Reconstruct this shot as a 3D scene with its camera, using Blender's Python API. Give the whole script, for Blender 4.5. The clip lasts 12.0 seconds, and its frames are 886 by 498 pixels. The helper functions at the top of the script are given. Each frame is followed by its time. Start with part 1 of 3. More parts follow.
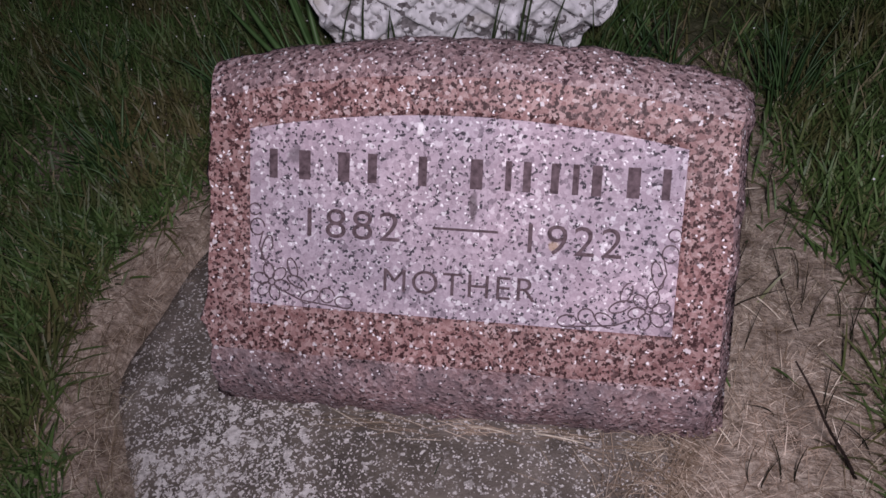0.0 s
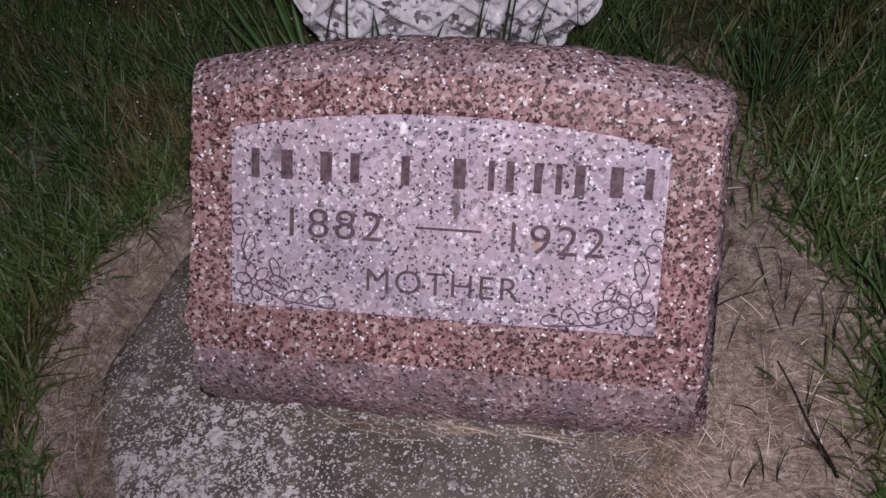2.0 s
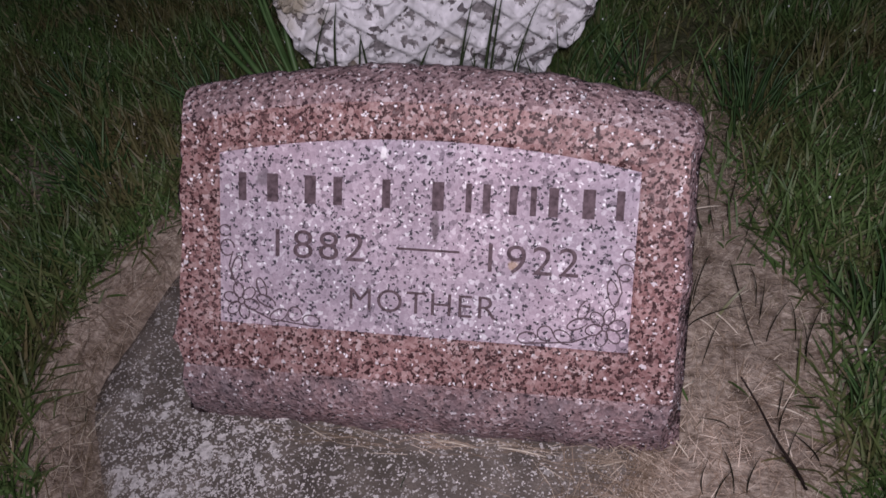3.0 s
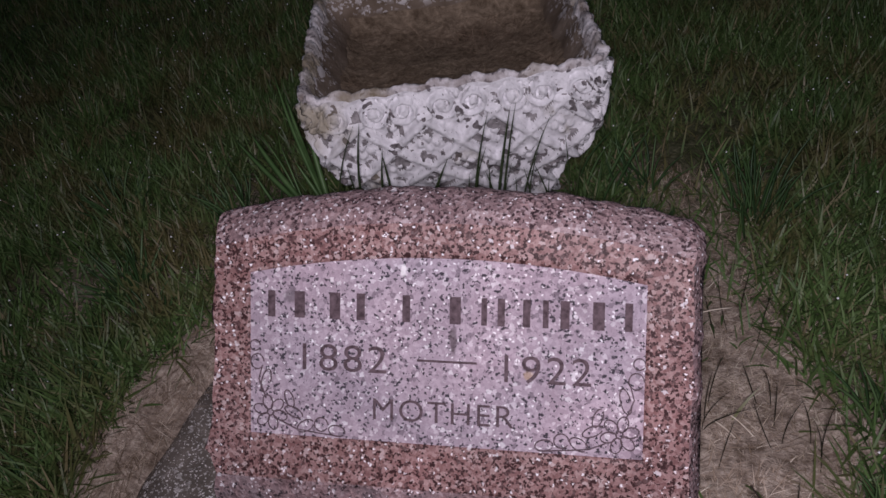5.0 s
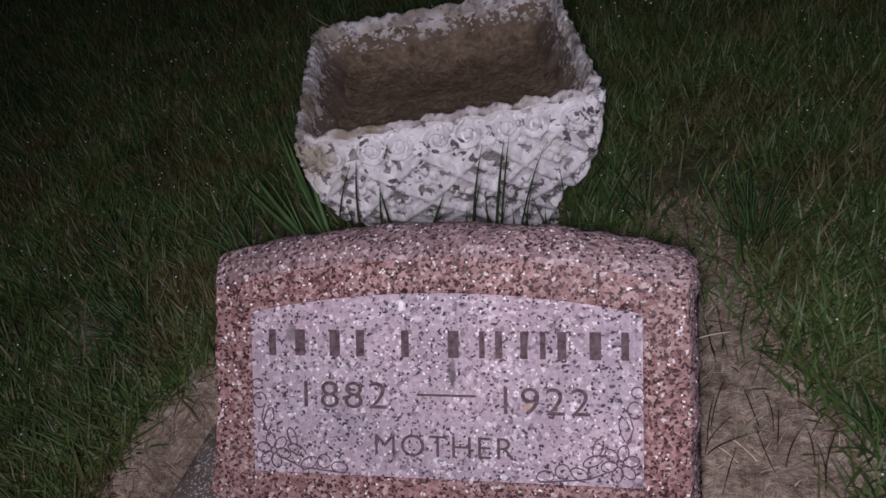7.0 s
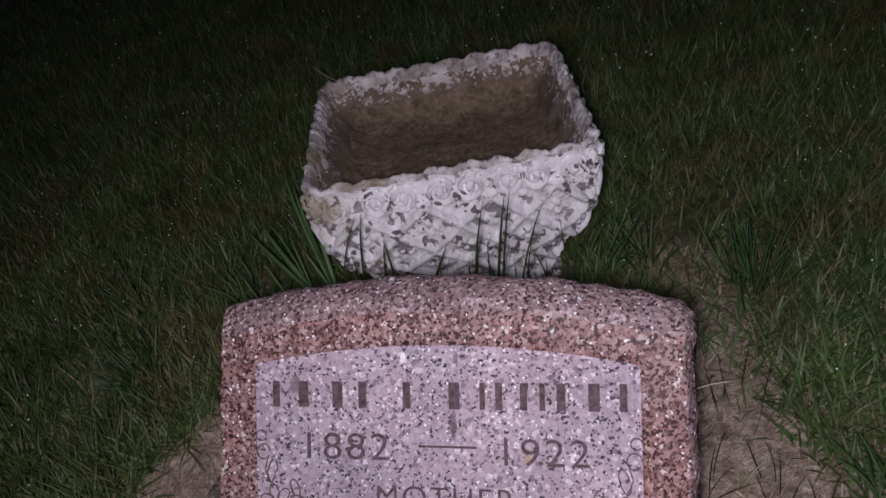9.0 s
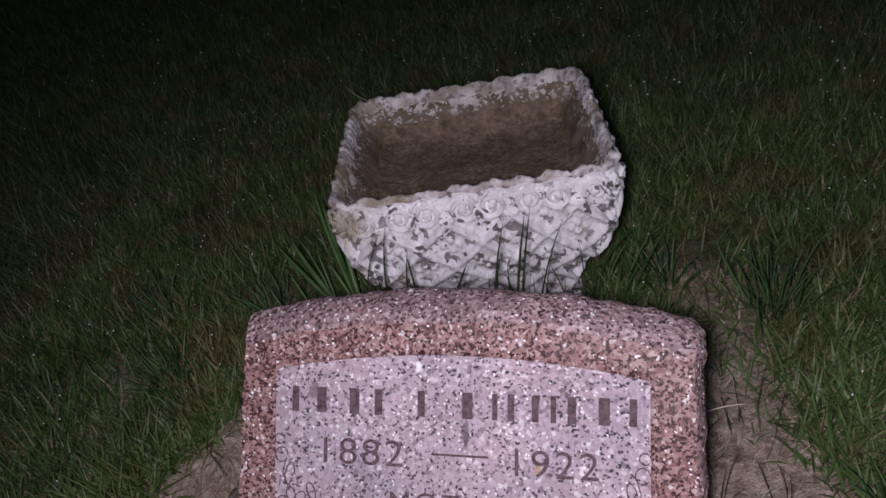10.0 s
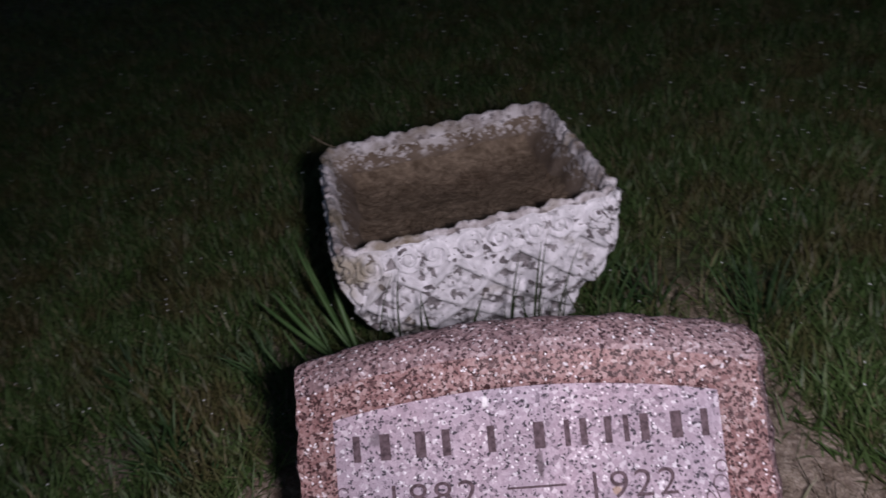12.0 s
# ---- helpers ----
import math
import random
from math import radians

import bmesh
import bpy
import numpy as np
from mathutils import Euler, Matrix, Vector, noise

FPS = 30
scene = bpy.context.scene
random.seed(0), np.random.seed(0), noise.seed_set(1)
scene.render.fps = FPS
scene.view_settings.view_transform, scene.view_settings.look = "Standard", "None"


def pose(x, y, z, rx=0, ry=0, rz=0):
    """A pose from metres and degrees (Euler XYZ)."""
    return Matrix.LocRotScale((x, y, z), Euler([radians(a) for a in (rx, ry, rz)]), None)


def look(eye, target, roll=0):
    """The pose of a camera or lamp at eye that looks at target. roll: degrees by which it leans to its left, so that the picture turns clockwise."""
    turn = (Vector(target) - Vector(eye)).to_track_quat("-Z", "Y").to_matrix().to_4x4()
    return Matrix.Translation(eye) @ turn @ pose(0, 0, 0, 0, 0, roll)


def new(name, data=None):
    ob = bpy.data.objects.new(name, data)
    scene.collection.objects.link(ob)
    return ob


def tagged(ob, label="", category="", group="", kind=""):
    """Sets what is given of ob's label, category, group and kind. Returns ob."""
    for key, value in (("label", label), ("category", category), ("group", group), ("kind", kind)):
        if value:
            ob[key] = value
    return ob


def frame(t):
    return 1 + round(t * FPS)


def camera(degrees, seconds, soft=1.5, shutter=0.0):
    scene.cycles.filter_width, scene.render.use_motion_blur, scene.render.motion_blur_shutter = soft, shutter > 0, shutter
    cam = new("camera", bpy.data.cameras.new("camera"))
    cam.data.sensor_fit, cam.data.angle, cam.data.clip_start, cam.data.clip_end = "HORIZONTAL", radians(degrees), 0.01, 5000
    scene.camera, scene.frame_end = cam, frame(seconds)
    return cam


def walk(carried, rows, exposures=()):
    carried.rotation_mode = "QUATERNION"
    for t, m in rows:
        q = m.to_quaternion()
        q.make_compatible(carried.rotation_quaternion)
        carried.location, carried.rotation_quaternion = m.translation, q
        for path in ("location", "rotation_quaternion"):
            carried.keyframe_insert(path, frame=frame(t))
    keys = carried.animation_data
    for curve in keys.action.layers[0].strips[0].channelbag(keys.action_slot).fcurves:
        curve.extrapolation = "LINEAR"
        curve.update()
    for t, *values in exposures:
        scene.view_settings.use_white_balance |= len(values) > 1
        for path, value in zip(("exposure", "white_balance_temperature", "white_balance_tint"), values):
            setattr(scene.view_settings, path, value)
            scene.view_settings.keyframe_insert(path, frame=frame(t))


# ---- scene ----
# Camera: a phone above a small slant grave marker at night.
cam = camera(57.5, 12.0, soft=1.5, shutter=0.5)
ROWS = [
    (0, 0.146, -0.5734, 0.8677, 43.454, 5.193, 8.818),
    (0.5, 0.1425, -0.5698, 0.849, 43.444, 5.079, 8.573),
    (1, 0.1393, -0.5721, 0.8583, 43.247, 4.798, 8.344),
    (1.5, 0.1448, -0.5711, 0.8674, 43.301, 4.627, 8.06),
    (2, 0.1529, -0.5685, 0.8654, 43.292, 4.705, 8.277),
    (2.5, 0.1677, -0.5628, 0.8724, 43.466, 4.778, 8.29),
    (3, 0.1885, -0.5793, 0.8935, 44.125, 5.177, 8.414),
    (3.5, 0.1984, -0.5895, 0.9189, 46.232, 5.563, 8.741),
    (3.7, 0.2051, -0.586, 0.9302, 46.988, 6.017, 8.571),
    (5.5, 0.2144, -0.5887, 0.9587, 50.447, 7.927, 9.17),
    (6, 0.2203, -0.5846, 0.9615, 50.67, 8.745, 8.633),
    (6.5, 0.2244, -0.5836, 0.9663, 51.06, 9.136, 8.62),
    (7, 0.2338, -0.588, 0.9714, 51.731, 9.318, 8.657),
    (7.2, 0.2415, -0.5836, 0.9822, 51.449, 9.232, 8.359),
    (9, 0.2513, -0.5949, 0.9926, 54.833, 9.957, 9.098),
    (9.5, 0.2663, -0.6085, 0.9984, 56.122, 9.567, 9.791),
    (10, 0.2756, -0.6259, 0.9944, 57.105, 9.88, 11.921),
    (10.5, 0.2819, -0.6183, 1.0039, 57.718, 10.096, 12.498),
    (11, 0.264, -0.6495, 1.008, 58.594, 10.268, 14.144),
    (11.5, 0.1536, -0.6531, 1.0128, 59.649, 10.335, 10.61),
    (12, 0.0449, -0.6601, 1.0192, 58.671, 9.435, 1.59),
]
walk(cam, [(t, pose(*p)) for t, *p in ROWS], [(0.0, 0.05), (2.5, 0.07), (3.5, -0.05), (6.5, -0.10), (9.0, -0.10), (9.5, -0.06), (10.0, 0.10), (10.5, 0.08), (11.0, -0.04), (11.5, -0.02), (12.0, 0.12)])

# ---- light: a torch beside the phone, and a faint night sky ----
world = bpy.data.worlds.new("night_sky")
scene.world = world
world.use_nodes = True
bg = world.node_tree.nodes["Background"]
bg.inputs["Color"].default_value = (0.45, 0.62, 1.0, 1)
bg.inputs["Strength"].default_value = 0.034

torch = new("torch_light", bpy.data.lights.new("torch_light", "SPOT"))
torch.data.energy = 54.0
torch.data.color = (1.0, 0.905, 1.02)
torch.data.shadow_soft_size = 0.05
torch.data.spot_size = radians(146)
torch.data.spot_blend = 1.0
torch.matrix_world = look((0.22, -0.67, 1.02), (0.13, 1.15, 0.18))


# ---- materials ----
def material(name, rough=0.8, spec=0.3):
    m = bpy.data.materials.new(name)
    m.use_nodes = True
    nt = m.node_tree
    b = nt.nodes["Principled BSDF"]
    b.inputs["Roughness"].default_value = rough
    b.inputs["Specular IOR Level"].default_value = spec
    return m, nt, b


def node(nt, kind, **settings):
    n = nt.nodes.new(kind)
    for key, value in settings.items():
        if key in n.inputs:
            n.inputs[key].default_value = value
    return n


def coords(nt):
    return nt.nodes.new("ShaderNodeTexCoord").outputs["Object"]


def ramp(nt, fac, stops, hard=False):
    r = nt.nodes.new("ShaderNodeValToRGB")
    if hard:
        r.color_ramp.interpolation = "CONSTANT"
    e = r.color_ramp.elements
    while len(e) < len(stops):
        e.new(0.5)
    for el, (p, c) in zip(e, stops):
        el.position = p
        el.color = (*c, 1) if len(c) == 3 else c
    nt.links.new(fac, r.inputs["Fac"])
    return r.outputs["Color"]


def mix(nt, fac, a, b, mode="MIX"):
    m = nt.nodes.new("ShaderNodeMix")
    m.data_type, m.blend_type = "RGBA", mode
    for sock, v in ((m.inputs[0], fac), (m.inputs[6], a), (m.inputs[7], b)):
        if isinstance(v, (int, float)):
            sock.default_value = v
        elif isinstance(v, tuple):
            sock.default_value = (*v, 1)
        else:
            nt.links.new(v, sock)
    return m.outputs[2]


def noise_tex(nt, vec, scale, detail=4.0, rough=0.55):
    n = node(nt, "ShaderNodeTexNoise", Scale=scale, Detail=detail, Roughness=rough)
    nt.links.new(vec, n.inputs["Vector"])
    return n.outputs["Fac"]


def cells(nt, vec, scale):
    v = node(nt, "ShaderNodeTexVoronoi", Scale=scale)
    nt.links.new(vec, v.inputs["Vector"])
    s = nt.nodes.new("ShaderNodeSeparateColor")
    nt.links.new(v.outputs["Color"], s.inputs["Color"])
    return s.outputs["Red"], s.outputs["Green"], v.outputs["Distance"]


def bump(nt, b, height, strength, distance):
    n = node(nt, "ShaderNodeBump", Strength=strength, Distance=distance)
    nt.links.new(height, n.inputs["Height"])
    nt.links.new(n.outputs["Normal"], b.inputs["Normal"])


def warp(nt, vec, scale, amount):
    n = node(nt, "ShaderNodeTexNoise", Scale=scale, Detail=2.0)
    nt.links.new(vec, n.inputs["Vector"])
    s = nt.nodes.new("ShaderNodeVectorMath")
    s.operation = "MULTIPLY_ADD"
    s.inputs[1].default_value = (amount,) * 3
    nt.links.new(n.outputs["Color"], s.inputs[0])
    nt.links.new(vec, s.inputs[2])
    return s.outputs[0]


def granite(name, crystals, rough, spec, relief, sparkle, specks, mica, dust=None, stain=None, speck_scale=310.0):
    """Crystals of a few millimetres in a few colours, black mica specks, pale glints, and slow blotches."""
    m, nt, b = material(name, rough, spec)
    obj = coords(nt)
    vec = warp(nt, obj, 300.0, 0.0045)
    r, g, d = cells(nt, vec, 205.0)
    col = ramp(nt, r, crystals, True)
    r2, g2, d2 = cells(nt, vec, 430.0)
    col = mix(nt, 0.22, col, ramp(nt, r2, crystals, True))
    blotch = noise_tex(nt, obj, 9.0)
    col = mix(nt, 1.0, col, ramp(nt, blotch, [(0.3, (0.74, 0.72, 0.735)), (0.7, (1.02, 1.0, 1.01))]), "MULTIPLY")
    if dust:
        n = noise_tex(nt, obj, 22.0, 6.0)
        col = mix(nt, ramp(nt, n, [(0.42, (0, 0, 0)), (0.68, (0.75, 0.75, 0.75))]), col, dust)
    r3, g3, d3 = cells(nt, warp(nt, obj, 420.0, 0.005), speck_scale)
    clump = noise_tex(nt, obj, 70.0, 2.0)
    add = nt.nodes.new("ShaderNodeMath")
    add.operation = "MULTIPLY_ADD"
    add.inputs[1].default_value = 0.55
    nt.links.new(clump, add.inputs[0])
    nt.links.new(r3, add.inputs[2])
    black = ramp(nt, add.outputs[0], [(0.0, (1, 1, 1)), (specks, (0, 0, 0))], True)
    col = mix(nt, black, col, mica)
    glint = ramp(nt, g2, [(0.0, (0, 0, 0)), (sparkle, (1, 1, 1))], True)
    col = mix(nt, glint, col, (0.88, 0.85, 0.87))
    flake = ramp(nt, g, [(0.0, (0, 0, 0)), (0.985, (0.7, 0.7, 0.7))], True)
    col = mix(nt, flake, col, (0.80, 0.77, 0.79))
    tint = noise_tex(nt, obj, 6.0, 3.0)
    col = mix(nt, 1.0, col, ramp(nt, tint, [(0.36, (0.95, 0.965, 1.0)), (0.50, (1.0, 0.985, 1.01)), (0.66, (1.03, 0.97, 1.0))]), "MULTIPLY")
    for (px, pz), (wx, wz), dark in stain or ():
        mp = nt.nodes.new("ShaderNodeMapping")
        mp.inputs["Location"].default_value = (-px / wx, 0, -pz / wz)
        mp.inputs["Scale"].default_value = (1 / wx, 0.0, 1 / wz)
        nt.links.new(warp(nt, obj, 90.0, 0.006), mp.inputs["Vector"])
        ln = nt.nodes.new("ShaderNodeVectorMath")
        ln.operation = "LENGTH"
        nt.links.new(mp.outputs[0], ln.inputs[0])
        col = mix(nt, ramp(nt, ln.outputs["Value"], [(0.55, (0.8, 0.8, 0.8)), (0.95, (0, 0, 0))]), col, dark)
    nt.links.new(col, b.inputs["Base Color"])
    bump(nt, b, mix(nt, 0.5, d, noise_tex(nt, obj, 160.0)), relief, 0.004)
    return m


PINK = [(0.0, (0.08, 0.042, 0.042)), (0.16, (0.25, 0.138, 0.127)), (0.36, (0.385, 0.25, 0.23)), (0.62, (0.29, 0.17, 0.157)),
        (0.78, (0.455, 0.325, 0.30)), (0.93, (0.60, 0.49, 0.465))]
GREY = [(0.0, (0.23, 0.19, 0.22)), (0.10, (0.45, 0.38, 0.425)), (0.40, (0.54, 0.46, 0.51)), (0.70, (0.43, 0.355, 0.40)), (0.90, (0.74, 0.69, 0.72))]
ROUGH = [(0.0, (0.11, 0.07, 0.072)), (0.16, (0.28, 0.19, 0.19)), (0.38, (0.41, 0.295, 0.285)), (0.62, (0.30, 0.205, 0.205)), (0.82, (0.52, 0.42, 0.42))]
STAIN = (((0.021, 0.137), (0.006, 0.022), (0.10, 0.075, 0.085)), ((-0.19, 0.185), (0.014, 0.012), (0.16, 0.13, 0.15)), ((-0.043, 0.222), (0.0045, 0.0085), (0.92, 0.90, 0.91)),
         ((0.115, 0.098), (0.009, 0.008), (0.42, 0.30, 0.22)))
polished = granite("polished_pink_granite", PINK, 0.5, 0.16, 0.12, 0.988, 0.50, (0.045, 0.02, 0.02), speck_scale=330.0)
frosted = granite("frosted_grey_granite", GREY, 0.75, 0.25, 0.3, 0.984, 0.385, (0.055, 0.047, 0.058), stain=STAIN, speck_scale=350.0)
rock = granite("rock_pitched_granite", ROUGH, 0.85, 0.25, 1.0, 0.98, 0.45, (0.05, 0.03, 0.034), dust=(0.24, 0.17, 0.175))
nose = granite("weathered_granite", ROUGH, 0.9, 0.2, 1.0, 0.985, 0.36, (0.05, 0.038, 0.042), dust=(0.19, 0.16, 0.17))

PALE = [(0.0, (0.16, 0.11, 0.11)), (0.16, (0.38, 0.28, 0.275)), (0.42, (0.50, 0.385, 0.375)), (0.64, (0.40, 0.295, 0.29)), (0.84, (0.62, 0.53, 0.525))]
bruised = granite("bruised_granite_edge", PALE, 0.9, 0.2, 0.8, 0.97, 0.42, (0.06, 0.038, 0.042))

carved, nt, b = material("carved_granite", 0.95, 0.1)
nt.links.new(ramp(nt, noise_tex(nt, coords(nt), 170.0), [(0.3, (0.06, 0.042, 0.048)), (0.7, (0.16, 0.115, 0.13))]), b.inputs["Base Color"])

concrete, nt, b = material("lichened_concrete", 0.92, 0.2)
v = coords(nt)
base = ramp(nt, noise_tex(nt, v, 14.0, 8.0), [(0.3, (0.105, 0.089, 0.078)), (0.5, (0.20, 0.171, 0.150)), (0.7, (0.34, 0.295, 0.258))])
dist = nt.nodes.new("ShaderNodeVectorMath")
dist.operation = "DISTANCE"
dist.inputs[1].default_value = (-0.13, -0.12, 0.06)
nt.links.new(warp(nt, v, 9.0, 0.12), dist.inputs[0])
col = base
for scale, twist, low, high in ((460.0, 0.005, 0.975, 1.12), (250.0, 0.008, 0.895, 1.07), (120.0, 0.014, 0.875, 1.0), (62.0, 0.022, 0.85, 0.97)):
    r, g, d = cells(nt, warp(nt, v, 170.0, twist), scale)
    thr = nt.nodes.new("ShaderNodeMath")
    thr.operation = "MULTIPLY"
    nt.links.new(r, thr.inputs[0])
    nt.links.new(ramp(nt, dist.outputs["Value"], [(0.06, (high,) * 3), (0.16, (low + 0.04,) * 3), (0.27, (low + 0.01,) * 3)]), thr.inputs[1])
    col = mix(nt, ramp(nt, thr.outputs[0], [(0.0, (0, 0, 0)), (0.86, (0, 0, 0)), (0.90, (1, 1, 1))]), col, ramp(nt, noise_tex(nt, v, 130.0, 3.0), [(0.35, (0.60, 0.56, 0.55)), (0.55, (0.98, 0.94, 0.93))]))
col = mix(nt, ramp(nt, noise_tex(nt, v, 3.0), [(0.58, (0, 0, 0)), (0.72, (0.25, 0.25, 0.25))]), col, (0.10, 0.095, 0.06))
nt.links.new(col, b.inputs["Base Color"])
bump(nt, b, noise_tex(nt, v, 210.0, 8.0, 0.7), 1.0, 0.006)

painted, nt, b = material("worn_white_paint_on_concrete", 0.8, 0.25)
v = coords(nt)
col = ramp(nt, noise_tex(nt, v, 40.0, 6.0), [(0.3, (0.70, 0.69, 0.715)), (0.6, (0.91, 0.90, 0.935))])
where = noise_tex(nt, v, 7.0, 2.0)
chips = mix(nt, 1.0, ramp(nt, noise_tex(nt, warp(nt, v, 90.0, 0.009), 44.0, 1.0), [(0.63, (0, 0, 0)), (0.645, (1, 1, 1))]), ramp(nt, where, [(0.38, (0, 0, 0)), (0.46, (1, 1, 1))]), "MULTIPLY")
chips = mix(nt, 1.0, chips, ramp(nt, noise_tex(nt, v, 150.0, 2.0), [(0.68, (0, 0, 0)), (0.70, (0.8, 0.8, 0.8))]), "ADD")
col = mix(nt, chips, col, ramp(nt, noise_tex(nt, v, 120.0, 3.0), [(0.35, (0.10, 0.088, 0.092)), (0.65, (0.24, 0.215, 0.225))]))
spot = nt.nodes.new("ShaderNodeVectorMath")
spot.operation = "DISTANCE"
spot.inputs[1].default_value = (-0.225, -0.235, 0.335)
nt.links.new(warp(nt, v, 30.0, 0.07), spot.inputs[0])
col = mix(nt, ramp(nt, spot.outputs["Value"], [(0.05, (0.8, 0.8, 0.8)), (0.095, (0, 0, 0))]), col, (0.30, 0.25, 0.15))
moss = ramp(nt, noise_tex(nt, v, 9.0, 5.0), [(0.62, (0, 0, 0)), (0.72, (0.7, 0.7, 0.7))])
col = mix(nt, moss, col, (0.24, 0.20, 0.12))
nt.links.new(col, b.inputs["Base Color"])
bump(nt, b, noise_tex(nt, v, 85.0, 7.0, 0.65), 0.8, 0.008)

# darker grey for patches in the sunken parts of the planter's ornament
sunk_patch_mat, nt, b = material("dark_grey_concrete", 0.95, 0.15)
v = coords(nt)
nt.links.new(ramp(nt, noise_tex(nt, v, 90.0, 5.0), [(0.35, (0.16, 0.145, 0.15)), (0.65, (0.40, 0.375, 0.385))]), b.inputs["Base Color"])
bump(nt, b, noise_tex(nt, v, 130.0, 6.0, 0.65), 0.8, 0.006)

inner, nt, b = material("stained_planter_inside", 0.95, 0.15)
v = coords(nt)
col = ramp(nt, noise_tex(nt, v, 18.0, 6.0), [(0.3, (0.12, 0.088, 0.062)), (0.7, (0.25, 0.20, 0.16))])
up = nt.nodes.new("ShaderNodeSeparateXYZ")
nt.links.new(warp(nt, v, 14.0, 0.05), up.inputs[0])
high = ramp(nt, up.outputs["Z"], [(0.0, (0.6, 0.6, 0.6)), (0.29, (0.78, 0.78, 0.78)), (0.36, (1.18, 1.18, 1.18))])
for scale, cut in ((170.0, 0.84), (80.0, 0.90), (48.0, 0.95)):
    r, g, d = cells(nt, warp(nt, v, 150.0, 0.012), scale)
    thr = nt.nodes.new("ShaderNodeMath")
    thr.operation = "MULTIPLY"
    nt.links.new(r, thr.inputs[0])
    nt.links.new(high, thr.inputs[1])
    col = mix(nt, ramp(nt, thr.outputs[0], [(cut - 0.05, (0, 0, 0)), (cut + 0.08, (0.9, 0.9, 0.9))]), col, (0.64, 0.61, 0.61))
nt.links.new(col, b.inputs["Base Color"])
bump(nt, b, noise_tex(nt, v, 120.0, 5.0), 0.6, 0.004)

rim_mat, nt, b = material("lichened_rim", 0.92, 0.15)
v = coords(nt)
col = ramp(nt, noise_tex(nt, v, 26.0, 7.0, 0.65), [(0.34, (0.27, 0.225, 0.205)), (0.46, (0.50, 0.46, 0.46)), (0.6, (0.82, 0.79, 0.81))])
r, g, d = cells(nt, warp(nt, v, 150.0, 0.01), 140.0)
col = mix(nt, ramp(nt, r, [(0.0, (0.7, 0.7, 0.7)), (0.14, (0, 0, 0))], True), col, (0.14, 0.12, 0.125))
col = mix(nt, ramp(nt, noise_tex(nt, v, 8.0, 4.0), [(0.52, (0, 0, 0)), (0.66, (0.75, 0.75, 0.75))]), col, (0.25, 0.205, 0.125))
nt.links.new(col, b.inputs["Base Color"])
bump(nt, b, noise_tex(nt, v, 130.0, 6.0, 0.65), 0.9, 0.006)

def fibres(nt, vec, angle, across, along):
    """Fine streaks that run at an angle over the ground."""
    mp = nt.nodes.new("ShaderNodeMapping")
    mp.inputs["Rotation"].default_value = (0, 0, radians(angle))
    mp.inputs["Scale"].default_value = (along, across, along)
    nt.links.new(vec, mp.inputs["Vector"])
    return noise_tex(nt, mp.outputs[0], 1.0, 3.0)


def thatch_material(name, dark, middle, pale, mat_from=0.0):
    m, nt, b = material(name, 1.0, 0.1)
    v = coords(nt)
    w = warp(nt, warp(nt, v, 5.0, 0.22), 40.0, 0.025)
    f = mix(nt, 0.34, mix(nt, 0.5, fibres(nt, w, 20, 420, 60), fibres(nt, w, 85, 380, 55)), fibres(nt, w, 140, 400, 60))
    f = mix(nt, 0.45, f, noise_tex(nt, v, 95.0, 6.0, 0.7))
    col = ramp(nt, f, [(0.36, dark), (0.48, middle), (0.60, pale)])
    lumps = noise_tex(nt, v, 24.0, 6.0, 0.65)
    if mat_from:
        far = nt.nodes.new("ShaderNodeVectorMath")
        far.operation = "DISTANCE"
        far.inputs[1].default_value = (0, 0.2, 0)
        nt.links.new(warp(nt, v, 4.0, 0.3), far.inputs[0])
        col = mix(nt, ramp(nt, far.outputs["Value"], [(mat_from, (0, 0, 0)), (mat_from * 1.5, (0.85, 0.85, 0.85))]), col, ramp(nt, f, [(0.36, (0.018, 0.028, 0.01)), (0.5, (0.05, 0.07, 0.022)), (0.62, (0.11, 0.115, 0.05))]))
    col = mix(nt, 1.0, col, ramp(nt, lumps, [(0.34, (0.5, 0.47, 0.44)), (0.5, (0.95, 0.95, 0.95)), (0.68, (1.25, 1.25, 1.25))]), "MULTIPLY")
    nt.links.new(col, b.inputs["Base Color"])
    bump(nt, b, mix(nt, 0.5, f, lumps), 1.0, 0.014)
    return m


soil = thatch_material("thatch_and_soil", (0.11, 0.079, 0.061), (0.295, 0.235, 0.192), (0.57, 0.485, 0.41), mat_from=0.66)
pot_soil = thatch_material("planter_soil", (0.12, 0.086, 0.060), (0.205, 0.156, 0.112), (0.32, 0.25, 0.182))


def blades_material(name, stops, rough=0.5, spec=0.35, brown=None):
    m, nt, b = material(name, rough, spec)
    g = nt.nodes.new("ShaderNodeNewGeometry")
    col = ramp(nt, g.outputs["Random Per Island"], stops)
    n = noise_tex(nt, coords(nt), 4.0, 2.0)
    if brown:
        col = mix(nt, ramp(nt, noise_tex(nt, coords(nt), 7.0, 4.0, 0.6), [(0.47, (0, 0, 0)), (0.62, (0.8, 0.8, 0.8))]), col, brown)
    nt.links.new(mix(nt, 1.0, col, ramp(nt, n, [(0.3, (0.7, 0.75, 0.7)), (0.7, (1.15, 1.1, 1.1))]), "MULTIPLY"), b.inputs["Base Color"])
    return m


